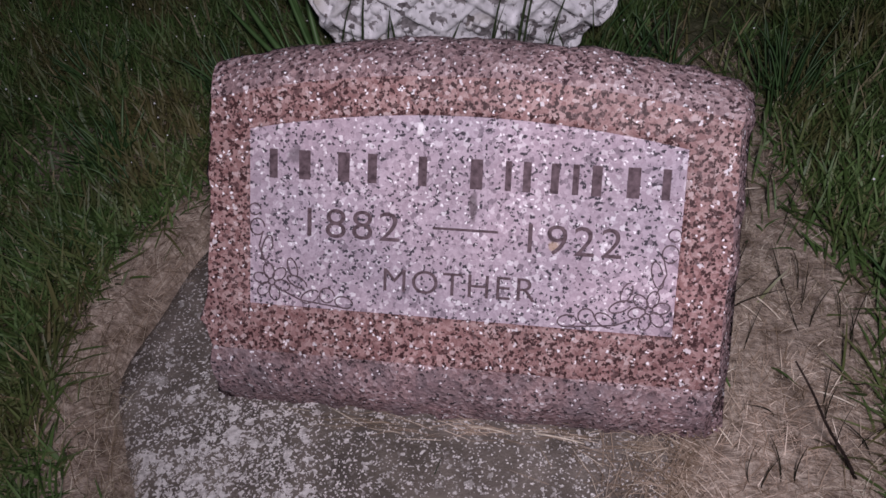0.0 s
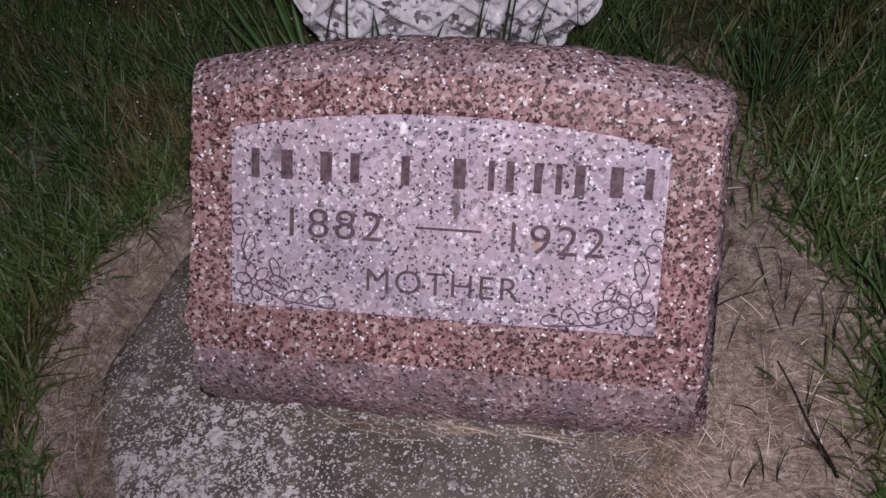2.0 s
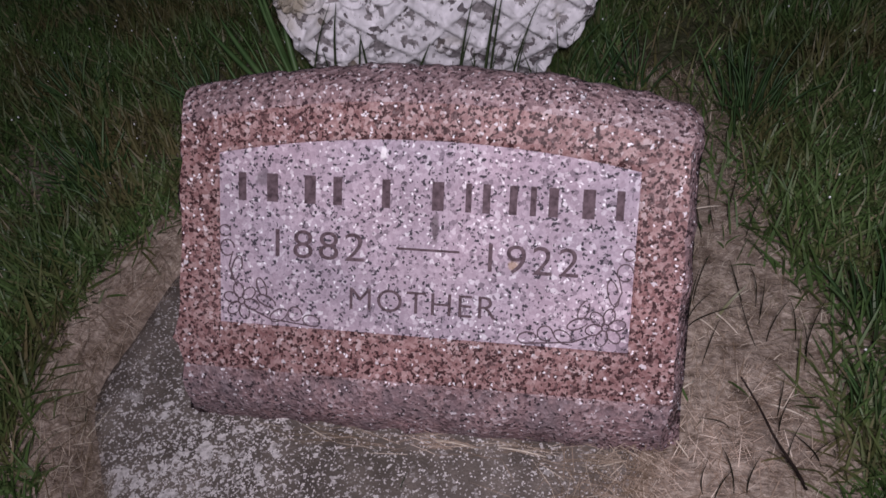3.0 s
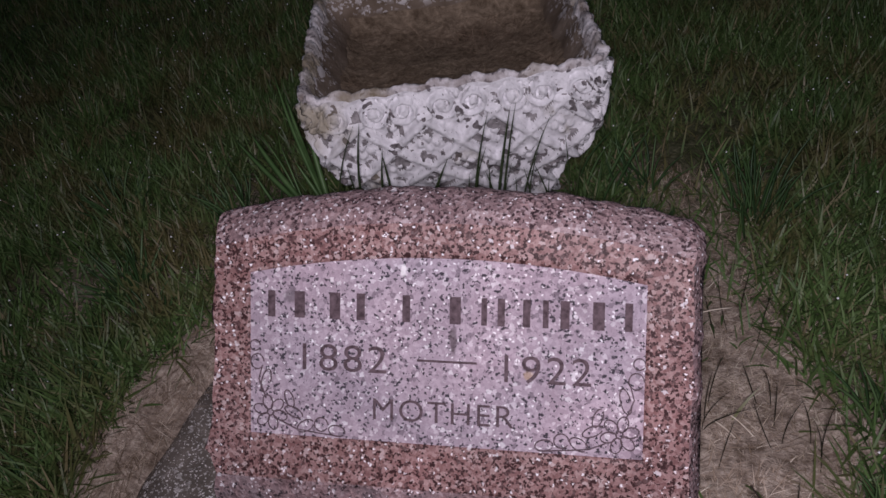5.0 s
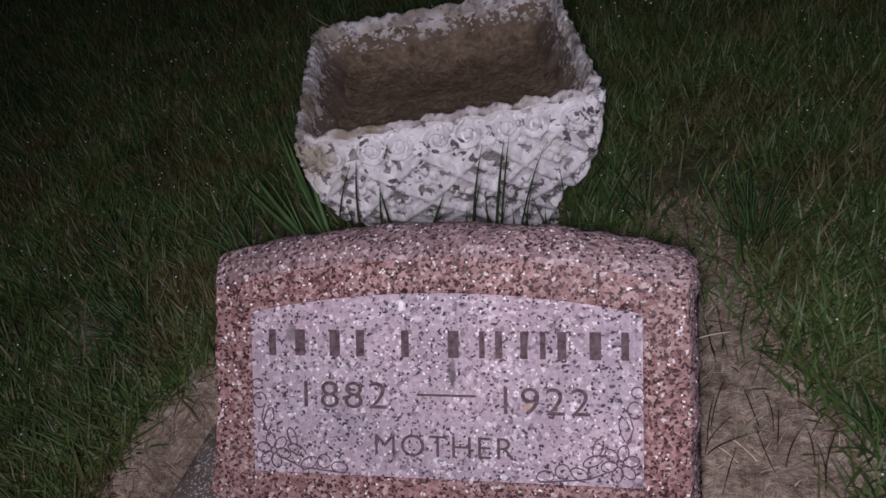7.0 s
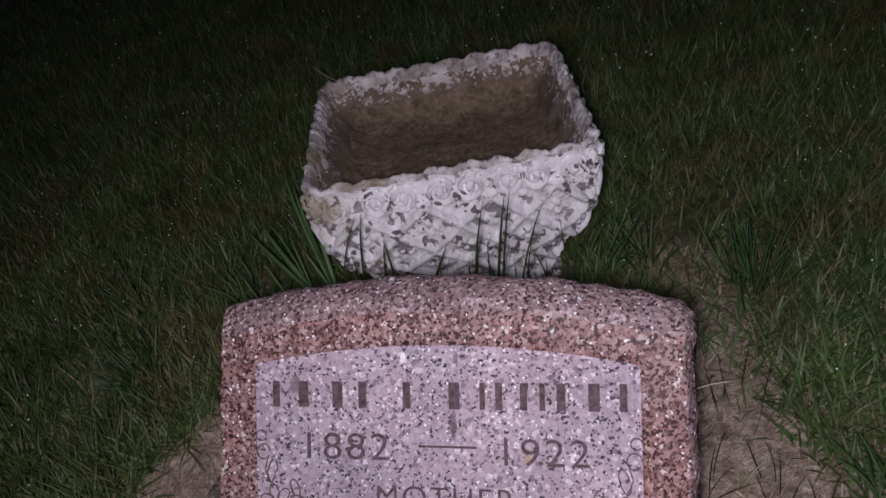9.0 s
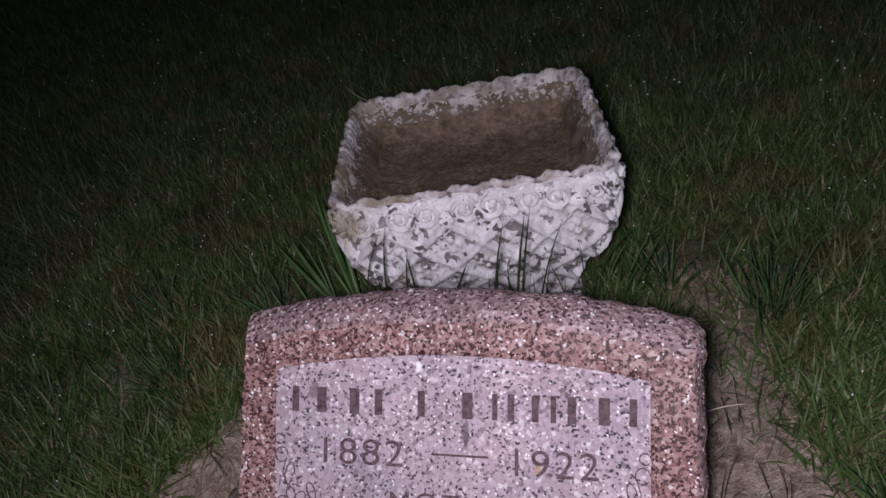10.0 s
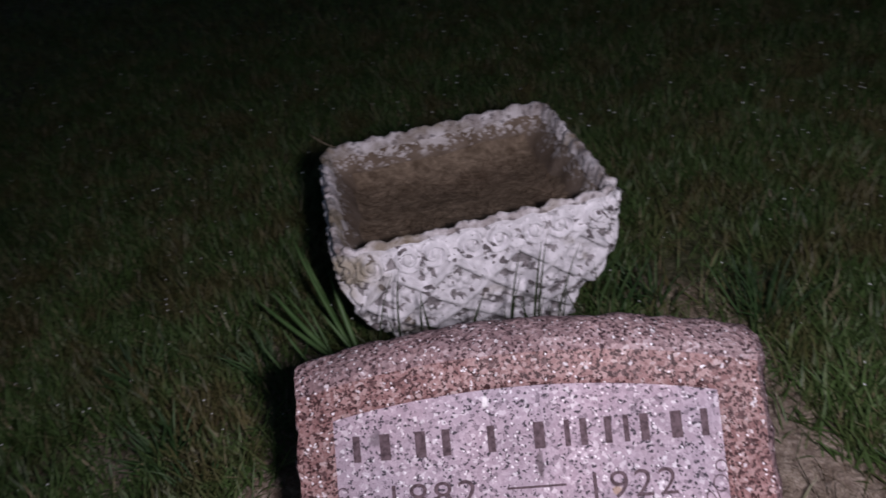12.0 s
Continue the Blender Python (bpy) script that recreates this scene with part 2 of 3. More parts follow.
turf = blades_material("grass_green", [(0.0, (0.048, 0.086, 0.025)), (0.5, (0.073, 0.132, 0.038)), (0.82, (0.10, 0.168, 0.055)), (0.92, (0.15, 0.16, 0.078)), (1.0, (0.26, 0.215, 0.135))], brown=(0.12, 0.10, 0.045))
straw = blades_material("dry_straw", [(0.0, (0.14, 0.098, 0.062)), (0.5, (0.335, 0.26, 0.20)), (0.85, (0.49, 0.405, 0.33)), (1.0, (0.76, 0.68, 0.58))], 0.7, 0.2)
stalk = blades_material("dark_grass_blade", [(0.0, (0.024, 0.036, 0.016)), (1.0, (0.055, 0.085, 0.032))])
leafy, nt, b = material("long_grass", 0.45, 0.4)
oi = nt.nodes.new("ShaderNodeObjectInfo")
nt.links.new(ramp(nt, oi.outputs["Random"], [(0.0, (0.025, 0.055, 0.02)), (0.6, (0.05, 0.105, 0.035)), (1.0, (0.095, 0.16, 0.065))]), b.inputs["Base Color"])
wiry = blades_material("wiry_dead_grass", [(0.0, (0.012, 0.012, 0.009)), (1.0, (0.04, 0.036, 0.022))], 0.9, 0.1)
broad, nt, b = material("broad_grass_leaf", 0.5, 0.4)
nt.links.new(ramp(nt, noise_tex(nt, coords(nt), 30.0), [(0.3, (0.055, 0.12, 0.035)), (0.7, (0.105, 0.185, 0.065))]), b.inputs["Base Color"])
pale_straw, nt, b = material("pale_straw", 0.6, 0.3)
nt.links.new(ramp(nt, noise_tex(nt, coords(nt), 90.0), [(0.3, (0.55, 0.46, 0.36)), (0.7, (0.82, 0.75, 0.64))]), b.inputs["Base Color"])
# near-white base colour stands in for the torch's glint on each drop
dew_mat, nt, b = material("dew_glint_white", 0.15, 0.6)
b.inputs["Base Color"].default_value = (0.85, 0.87, 0.88, 1)


# ---- mesh helpers ----
def part(name, bm, mats, parent=None, label="", smooth=True):
    me = bpy.data.meshes.new(name)
    bm.normal_update()
    bm.to_mesh(me)
    bm.free()
    for m in mats if isinstance(mats, (list, tuple)) else [mats]:
        me.materials.append(m)
    if smooth:
        for p in me.polygons:
            p.use_smooth = True
    ob = new(name, me)
    if parent:
        ob.parent = parent
    if label:
        ob["label"] = label
    return ob


def empty(name, m, label, category, group=""):
    e = new(name)
    e.empty_display_size = 0.05
    e.matrix_world = m
    return tagged(e, label, category, group)


def tube(bm, pts, r0, r1=None, sides=5):
    """A thin round strand along pts."""
    r1 = r0 if r1 is None else r1
    rings = []
    for i, p in enumerate(pts):
        p = Vector(p)
        d = (Vector(pts[min(i + 1, len(pts) - 1)]) - Vector(pts[max(i - 1, 0)])).normalized()
        a = d.orthogonal().normalized()
        c = d.cross(a)
        r = r0 + (r1 - r0) * i / max(1, len(pts) - 1)
        rings.append([bm.verts.new(p + r * (math.cos(k * math.tau / sides) * a + math.sin(k * math.tau / sides) * c)) for k in range(sides)])
    for s, t in zip(rings, rings[1:]):
        for k in range(sides):
            bm.faces.new((s[k], s[(k + 1) % sides], t[(k + 1) % sides], t[k]))
    bm.faces.new(rings[0][::-1])
    bm.faces.new(rings[-1])


def strands(name, root, heading, length, width, lean, bend, mat, label, category, segs=3):
    """Many thin blades in one mesh: roots (n,3), heading angle, length, width, lean from upright, extra bend."""
    n = len(root)
    t = np.linspace(0, 1, segs + 1)
    ang = lean[:, None] + bend[:, None] * t[None, :]
    step = length[:, None] / segs
    horiz = np.concatenate([np.zeros((n, 1)), np.cumsum(np.sin(ang[:, 1:]) * step, 1)], 1)
    vert = np.concatenate([np.zeros((n, 1)), np.cumsum(np.cos(ang[:, 1:]) * step, 1)], 1)
    cx, cy = np.cos(heading)[:, None], np.sin(heading)[:, None]
    mid = np.stack([root[:, 0:1] + horiz * cx, root[:, 1:2] + horiz * cy, root[:, 2:3] + vert], -1)
    face = heading + np.random.uniform(-0.9, 0.9, n) + math.pi / 2
    side = np.stack([np.cos(face), np.sin(face), np.zeros(n)], -1)[:, None, :]
    w = (width[:, None] * np.array([0.75, 1.0, 0.8, 0.12] if segs == 3 else np.linspace(1, 0.15, segs + 1))[None, :])[..., None] / 2
    verts = np.stack([mid - side * w, mid + side * w], 2).reshape(-1, 3)
    b0 = (np.arange(n) * (segs + 1) * 2)[:, None] + (np.arange(segs) * 2)[None, :]
    quads = np.stack([b0, b0 + 1, b0 + 3, b0 + 2], -1).reshape(-1, 4)
    me = bpy.data.meshes.new(name)
    me.vertices.add(len(verts))
    me.vertices.foreach_set("co", verts.astype(np.float32).ravel())
    me.loops.add(quads.size)
    me.loops.foreach_set("vertex_index", quads.astype(np.int32).ravel())
    me.polygons.add(len(quads))
    me.polygons.foreach_set("loop_start", np.arange(0, quads.size, 4, dtype=np.int32))
    me.update(calc_edges=True)
    me.materials.append(mat)
    return tagged(new(name, me), label, category, kind="stuff")


# ---- ground ----
def slab_edge(a):
    """Radius of the footing slab about its middle at angle a: a rounded, uneven oblong."""
    c, s = math.cos(a), math.sin(a)
    hw, hd = 0.375, 0.345
    r = (abs(c / hw) ** 2.3 + abs(s / hd) ** 2.3) ** (-1 / 2.3)
    turn = math.degrees(a) % 360
    if 110 < turn < 290:
        r += sum(k * math.exp(-(((turn - at) / wide) ** 2)) for k, at, wide in ((0.019, 148, 12), (0.004, 167, 10), (0.016, 186, 10), (-0.018, 217, 18)))
    return r * (1 + 0.03 * noise.noise((c * 2.0, s * 2.0, 3.0)))


SLAB = (-0.09, 0.025)


def slab_gap(x, y):
    """Metres outside the slab's edge (minus: inside)."""
    dx, dy = x - SLAB[0], y - SLAB[1]
    return math.hypot(dx, dy) - slab_edge(math.atan2(dy, dx))


def ground_z(x, y):
    far = math.hypot(x, y)
    z = 0.010 * noise.noise((x * 3.1, y * 3.1, 0.0)) + 0.005 * noise.noise((x * 11, y * 11, 4.0)) if far < 30 else 0.0
    g = slab_gap(x, y) if far < 1.2 else 1.0
    if g < 0.30:
        # a low bank of thatch rises round the sunken footing and falls gently back to the lawn
        lip = 0.030 if x < -0.15 else 0.012
        rise = min(1.0, max(0.0, (g + 0.006) / 0.05))
        bank = -0.014 + (lip + 0.014) * rise * rise * (3 - 2 * rise)
        k = min(1.0, max(0.0, (0.30 - g) / 0.22))
        z = z * (0.5 + 0.5 * rise) + bank * k
    if g < -0.004:
        z = z * 0.2 - 0.014 - 0.035 * min(1.0, (-0.004 - g) / 0.02)
    return z


def axis_lines(lo, hi, fine, reach):
    mid = list(np.arange(lo, hi + 1e-6, fine))
    step, a, b2 = fine, lo, hi
    low, high = [], []
    while b2 < reach:
        step *= 1.35
        a, b2 = a - step, b2 + step
        low.append(a)
        high.append(b2)
    return low[::-1] + mid + high


gx, gy = axis_lines(-1.2, 1.1, 0.02, 400.0), axis_lines(-0.5, 1.8, 0.02, 400.0)
bm = bmesh.new()
grid = [[bm.verts.new((x, y, ground_z(x, y))) for x in gx] for y in gy]
for r0, r1 in zip(grid, grid[1:]):
    for k in range(len(gx) - 1):
        bm.faces.new((r0[k], r0[k + 1], r1[k + 1], r1[k]))
tagged(part("ground", bm, soil), "bare brown soil and dry thatch under the turf", "ground", kind="structure")

# ---- footing slab ----
slab = empty("footing_slab", Matrix.Translation((SLAB[0], SLAB[1], -0.012)), "weathered grey concrete footing with pale lichen under the marker", "footing")
bm = bmesh.new()
N, RINGS = 96, 14
centre = bm.verts.new((0, 0, 0))
rings = []
for i in range(1, RINGS + 1):
    f = (i / RINGS) ** 0.8
    ring = []
    for k in range(N):
        a = math.tau * k / N
        r = slab_edge(a) * f
        x, y = r * math.cos(a), r * math.sin(a)
        drop = 0.012 * max(0.0, (f - 0.93) / 0.07) ** 2
        ring.append(bm.verts.new((x, y, 0.003 * noise.noise((x * 14, y * 14, 9)) - drop)))
    rings.append(ring)
low = [bm.verts.new((v.co.x * 1.01, v.co.y * 1.01, -0.12)) for v in rings[-1]]
rings.append(low)
for k in range(N):
    bm.faces.new((centre, rings[0][k], rings[0][(k + 1) % N]))
    for s, t in zip(rings, rings[1:]):
        bm.faces.new((s[k], t[k], t[(k + 1) % N], s[(k + 1) % N]))
part("slab", bm, concrete, slab)

# ---- grave marker: local frame lies in its sloping face, x along it, z up the slope, y into the stone ----
FACE = Matrix(((0.99961, -0.01678, 0.02226, 0), (0.0, 0.79864, 0.60182, 0), (-0.02788, -0.60158, 0.79833, 0.1271), (0, 0, 0, 1)))
marker = empty("grave_marker", FACE, "pink granite slant grave marker on a round concrete footing", "gravestone")
C37, S37 = math.cos(radians(37)), math.sin(radians(37))


def upright(Y, Z):
    """From level depth and height to the face's own y and z."""
    return Y * C37 - Z * S37, Y * S37 + Z * C37


def arch(x):
    return 0.211 + 0.025 * (1 - (x / 0.25) ** 2)


def top_edge(x):
    return 0.283 - 0.036 * abs(x / 0.295) ** 2.2


E0 = 0.0006
PX = 0.25
xs = sorted(set([round(v, 5) for v in np.linspace(-0.295, 0.295, 75) if abs(abs(v) - PX) > 0.004] + [-PX - E0, -PX + E0, PX - E0, PX + E0]))
DEEP = 0.0022


def column(x):
    """The stone's section at x: (y, z, zone) from the front foot up the nose, the face, over the top and down the back."""
    out = []
    zt = top_edge(x)
    for Y, Z in ((-0.040, -0.165), (-0.047, -0.135), (-0.052, -0.115), (-0.053, -0.095), (-0.050, -0.078), (-0.044, -0.063)):
        out.append((*upright(Y, Z), "nose"))
    out.append((0.0015, -0.063, "nose"))
    for z in np.linspace(-0.058, -E0, 8):
        out.append((0, z, "face"))
    for k in np.linspace(0, 1, 10):
        out.append((0, E0 + k * (arch(x) - 2 * E0), "panel"))
    for k in np.linspace(0, 1, 6):
        out.append((0, arch(x) + E0 + k * (zt - arch(x) - 0.005), "face"))
    Y0, Z0 = zt * S37, zt * C37
    for dY, dZ in ((0.002, 0.0005), (0.012, 0.006), (0.024, 0.010), (0.036, 0.012), (0.048, 0.012), (0.058, 0.008), (0.066, -0.001), (0.071, -0.014), (0.073, -0.05)):
        out.append((*upright(Y0 + dY, Z0 + dZ), "top"))
    for Z in (0.10, 0.0, -0.165):
        out.append((*upright(Y0 + 0.075, Z), "top"))
    return out


body, panel = bmesh.new(), bmesh.new()
cols = [column(x) for x in xs]
nv = len(cols[0])


def rough_point(x, y, z, zone):
    """A point of the section, with the chiselled unevenness of the pitched sides."""
    q = Vector((x, y, z))
    if zone in ("nose", "top"):
        k = 1.6 if zone == "nose" else 1.0
        n = noise.noise_vector(q * 34) * 0.004 * k + noise.noise_vector(q * 105) * 0.002 * k
        q += n
    return q


def side_shift(z, x):
    """How far the pitched sides stand in or out along the face's height."""
    s = (-0.006 if x > 0 else 0.005) + (0.006 if x > 0 else 0.010) * noise.noise((z * 16, 3.0 if x > 0 else 8.0, 0)) + 0.004 * noise.noise((z * 45, 1.0 if x > 0 else 6.0, 2)) - 0.002
    return s + (0.010 * max(0, 0.12 - z) / 0.16 if x < 0 and z > -0.03 else 0.0)


gridv = []
for x, col in zip(xs, cols):
    row = []
    for y, z, zone in col:
        k = max(0.0, (abs(x) - 0.262) / 0.033)
        xx = x + math.copysign(k * side_shift(z, x), x)
        p = rough_point(xx, y, z, zone)
        if zone == "panel" and abs(x) < PX:
            p.y = DEEP
        row.append(p)
    gridv.append(row)
bv = [[None] * nv for _ in xs]
pv = [[None] * nv for _ in xs]


def vert(store, bmx, i, j):
    if store[i][j] is None:
        store[i][j] = bmx.verts.new(gridv[i][j])
    return store[i][j]


for i in range(len(xs) - 1):
    for j in range(nv - 1):
        z0, z1 = cols[i][j][2], cols[i][j + 1][2]
        inside = abs(xs[i]) < PX and abs(xs[i + 1]) < PX and z0 == z1 == "panel"
        store, bmx = (pv, panel) if inside else (bv, body)
        f = bmx.faces.new([vert(store, bmx, *ij) for ij in ((i, j), (i + 1, j), (i + 1, j + 1), (i, j + 1))])
        if not inside:
            zones = {z0, z1}
            f.material_index = 2 if "nose" in zones else 1 if "top" in zones else 0
            bruise = noise.noise((xs[i] * 9, j * 0.7, 31.0)) + 0.4 * noise.noise((xs[i] * 60, j * 2.0, 5.0))
            if (zones == {"top", "face"} or (z0 == z1 == "top" and cols[i][j - 1][2] == "face") or (zones == {"nose", "face"})) and bruise > 0.02:
                f.material_index = 3
for i, sgn in ((0, -1), (len(xs) - 1, 1)):
    loop = [vert(bv, body, i, j) for j in range(nv)]
    mid = sum((v.co for v in loop), Vector()) / nv
    last = [body.verts.new(v.co) for v in loop]
    for f, out in ((0.96, 0.001), (0.86, 0.003), (0.70, 0.006), (0.50, 0.009), (0.30, 0.012), (0.10, 0.013)):
        ring = []
        for v in loop:
            p = v.co.copy()
            p.y = mid.y + (v.co.y - mid.y) * f
            p.z = mid.z + (v.co.z - mid.z) * (1 - (1 - f) * 0.12)
            p.x += sgn * out * (1.0 if sgn > 0 else 0.15)
            p += (noise.noise_vector(p * 30) * 0.005 + noise.noise_vector(p * 90) * 0.003) * min(1.0, (1 - f) * 6 + 0.2)
            ring.append(body.verts.new(p))
        for j in range(nv):
            q = (last[j], last[(j + 1) % nv], ring[(j + 1) % nv], ring[j])
            fc = body.faces.new(q if sgn > 0 else q[::-1])
            fc.material_index = 1
        last = ring
    fc = body.faces.new(last if sgn > 0 else last[::-1])
    fc.material_index = 1
part("body", body, [polished, rock, nose, bruised], marker)
panel_ob = part("inscription_panel", panel, frosted, marker, "frosted grey granite panel with an arched top")


def on_face(name, bmx, label=""):
    return part(name, bmx, carved, panel_ob, label, smooth=False)


def inscription(text, x0, x1, z0, z1, name):
    """Carved characters that fill the box x0..x1, z0..z1 of the panel."""
    cu = bpy.data.curves.new(name, "FONT")
    cu.body, cu.size, cu.offset, cu.space_character = text, 1.0, -0.004, 1.12
    ob = new(name, cu)
    me = bpy.data.meshes.new_from_object(ob.evaluated_get(bpy.context.evaluated_depsgraph_get()))
    bpy.data.objects.remove(ob)
    co = np.array([v.co[:] for v in me.vertices])
    lo, hi = co.min(0), co.max(0)
    for v in me.vertices:
        u, w = (v.co.x - lo[0]) / (hi[0] - lo[0]), (v.co.y - lo[1]) / (hi[1] - lo[1])
        v.co = (x0 + u * (x1 - x0), DEEP - 0.0008, z0 + w * (z1 - z0))
    bmx = bmesh.new()
    bmx.from_mesh(me)
    todo = set(bmx.faces)
    while todo:
        stack, piece = [todo.pop()], []
        while stack:
            f = stack.pop()
            piece.append(f)
            for e in f.edges:
                for g in e.link_faces:
                    if g in todo:
                        todo.remove(g)
                        stack.append(g)
        one, made = bmesh.new(), {}
        for f in piece:
            one.faces.new([made.setdefault(v.index, None) or made.update({v.index: one.verts.new(v.co)}) or made[v.index] for v in f.verts])
        on_face(name, one)
    bmx.free()


inscription("1882", -0.178, -0.067, 0.0875, 0.122, "carved_numeral")
inscription("1922", 0.082, 0.187, 0.0855, 0.1195, "carved_numeral")
inscription("MOTHER", -0.084, 0.0945, 0.0285, 0.056, "carved_letter")


def flat_bar(bmx, x0, x1, z0, z1, skew=0.0):
    y = DEEP - 0.0008
    bmx.faces.new([bmx.verts.new(p) for p in ((x0, y, z0), (x1, y, z0), (x1 + skew, y, z1), (x0 + skew, y, z1))])


bm = bmesh.new()
flat_bar(bm, -0.028, 0.048, 0.1055, 0.1085)
on_face("carved_dash", bm)
# the top line of the inscription, left as plain upright bars
for mid, wide in ((-0.220, 0.010), (-0.182, 0.014), (-0.135, 0.014), (-0.101, 0.011), (-0.042, 0.010), (0.020, 0.014), (0.056, 0.007), (0.077, 0.009), (0.108, 0.009), (0.131, 0.007),
                  (0.154, 0.011), (0.194, 0.014), (0.229, 0.009)):
    bm = bmesh.new()
    flat_bar(bm, mid - wide / 2, mid + wide / 2, 0.1545, 0.1885)
    on_face("carved_bar", bm)


def ring_line(name, cx, cz, rx, rz, a0=0, a1=360, tilt=0, r=0.0011, n=20):
    ct, st = math.cos(radians(tilt)), math.sin(radians(tilt))
    bmx, pts = bmesh.new(), []
    for k in range(n + 1):
        a = radians(a0 + (a1 - a0) * k / n)
        u, w = rx * math.cos(a), rz * math.sin(a)
        pts.append((cx + u * ct - w * st, DEEP - 0.0002, cz + u * st + w * ct))
    tube(bmx, pts, r, sides=4)
    on_face(name, bmx)


def vine(sx):
    """A carved corner spray: a flower in the panel's lower corner, with leaves up the side and along the foot."""
    X = lambda v: sx * v
    for k in range(6):
        a = radians(60 * k + 15)
        ring_line("carved_petal", X(0.222 + 0.0135 * math.cos(a)), 0.029 + 0.0135 * math.sin(a), 0.010, 0.0065, tilt=math.degrees(math.atan2(math.sin(a), sx * math.cos(a))), n=14)
    ring_line("carved_flower_centre", X(0.222), 0.029, 0.0045, 0.0045, n=10)
    for cx, cz, rx, rz, t in ((0.190, 0.031, 0.013, 0.006, 25), (0.196, 0.048, 0.012, 0.0055, 70), (0.174, 0.014, 0.012, 0.007, -30), (0.153, 0.017, 0.009, 0.009, 0),
                              (0.132, 0.010, 0.011, 0.007, 10), (0.228, 0.070, 0.006, 0.016, 15), (0.240, 0.095, 0.009, 0.010, 0), (0.243, 0.116, 0.007, 0.007, 0)):
        ring_line("carved_leaf", X(cx), cz, rx, rz, 0, 330, t * sx, n=16)
    for pts in (((0.206, 0.018), (0.186, 0.009), (0.160, 0.006), (0.128, 0.003)), ((0.228, 0.047), (0.238, 0.072), (0.233, 0.090))):
        bmx = bmesh.new()
        tube(bmx, [(X(x), DEEP, z) for x, z in pts], 0.0011, sides=4)
        on_face("carved_stem", bmx)


vine(-1)
vine(1)

# ---- planter ----
PL = pose(-0.088, 0.777, -0.005, 0, 0, 12.0)
planter = empty("planter", PL, "square concrete planter with worn white paint and raised scrolls", "planter")
HW, HD, PH = 0.260, 0.242, 0.332


def taper(z):
    pts = ((0, 0.66), (0.05, 0.67), (0.09, 0.71), (0.12, 0.785), (0.15, 0.865), (0.20, 0.94), (0.25, 0.972), (0.30, 0.985), (0.335, 0.992))
    return float(np.interp(z, [p[0] for p in pts], [p[1] for p in pts]))


def outline(s, hw, hd, rad):
    """Point and outward normal at s in 0..4 round a rounded oblong; each unit is one side, front first."""
    side, f = int(s) % 4, s - int(s)
    a, b = ((hw, hd), (hd, hw))[side % 2]
    u = (2 * f - 1) * a
    core = Vector((max(-(a - rad), min(a - rad, u)), -(b - rad), 0))
    n = (Vector((u, -b, 0)) - core).normalized()
    turn = Matrix.Rotation(side * math.pi / 2, 3, "Z")
    return turn @ (core + n * rad), turn @ n, u


def ridge(d, w):
    return max(0.0, 1 - abs(d / w) ** 3)


PITCH, LU, LZ = 0.114, 0.061, 0.225


def relief(u, z, side):
    """Raised ornament on the planter's wall: crossing ribbons with a rosette in each lozenge, curling into paired volutes under the rim."""
    a, c = ((u - LU) + (z - LZ) * 1.07) / PITCH + 0.5, ((u - LU) - (z - LZ) * 1.07) / PITCH + 0.5
    d = min(abs(a - round(a)), abs(c - round(c))) * PITCH * 0.7
    k = round((u - LU - PITCH / 2) / PITCH)
    x, y = abs(u - LU - PITCH / 2 - k * PITCH) - 0.0235, z - 0.303
    rr, ang = math.hypot(x, y), math.atan2(y, x)
    h = 0.0
    if rr < 0.026 and z > 0.272:
        # a ribbon's end curled up in a spiral round a small boss
        turn = (rr / 0.0135 + ang / math.tau) % 1.0
        h = 0.015 * ridge(turn - 0.5, 0.36) - 0.007
        if rr < 0.0055:
            h = 0.009
    elif z < 0.285:
        # flat crossing ribbons, with a pillow of four lobes in each sunken lozenge
        h = 0.016 * ridge(d, 0.0095) - 0.008
        la, lc = (a - math.floor(a) - 0.5) * PITCH, (c - math.floor(c) - 0.5) * PITCH
        x, y = (la + lc) / 2, (la - lc) / 2.14
        for px, py in ((0.013, 0), (-0.013, 0), (0, 0.010), (0, -0.010)):
            h += 0.0075 * ridge(math.hypot(x - px, y - py), 0.0085)
        h += 0.004 * ridge(math.hypot(x, y), 0.005)
    else:
        h = -0.004
    # uneven patches of the low parts take the darker grey
    sunk = z < 0.31 and h < -0.002 and noise.noise((u * 34, z * 34, side * 5.0)) + 0.5 * noise.noise((u * 90, z * 90, side * 3.0)) > 0.17
    h += 0.003 * noise.noise((u * 28, z * 32, side * 5.0)) + 0.002 * noise.noise((u * 140, z * 140, side * 5.0))
    return h, sunk


def scallop(u, side):
    """The rim's uneven bumps."""
    w = u + 0.012 * noise.noise((u * 9, side * 3.0, 1.0))
    bumps = abs(math.sin((w - LU) * math.pi / (PITCH / 2))) - 0.5
    return bumps * (0.75 if side % 2 == 0 else 0.5) + 0.45 * noise.noise((u * 24, side * 7.0, 2.0)) + 0.15 * noise.noise((u * 70, side * 7.0, 4.0))


bm = bmesh.new()
SIDES, ROWSZ = 190, 112
wall_rows, sunk_patches = [], set()
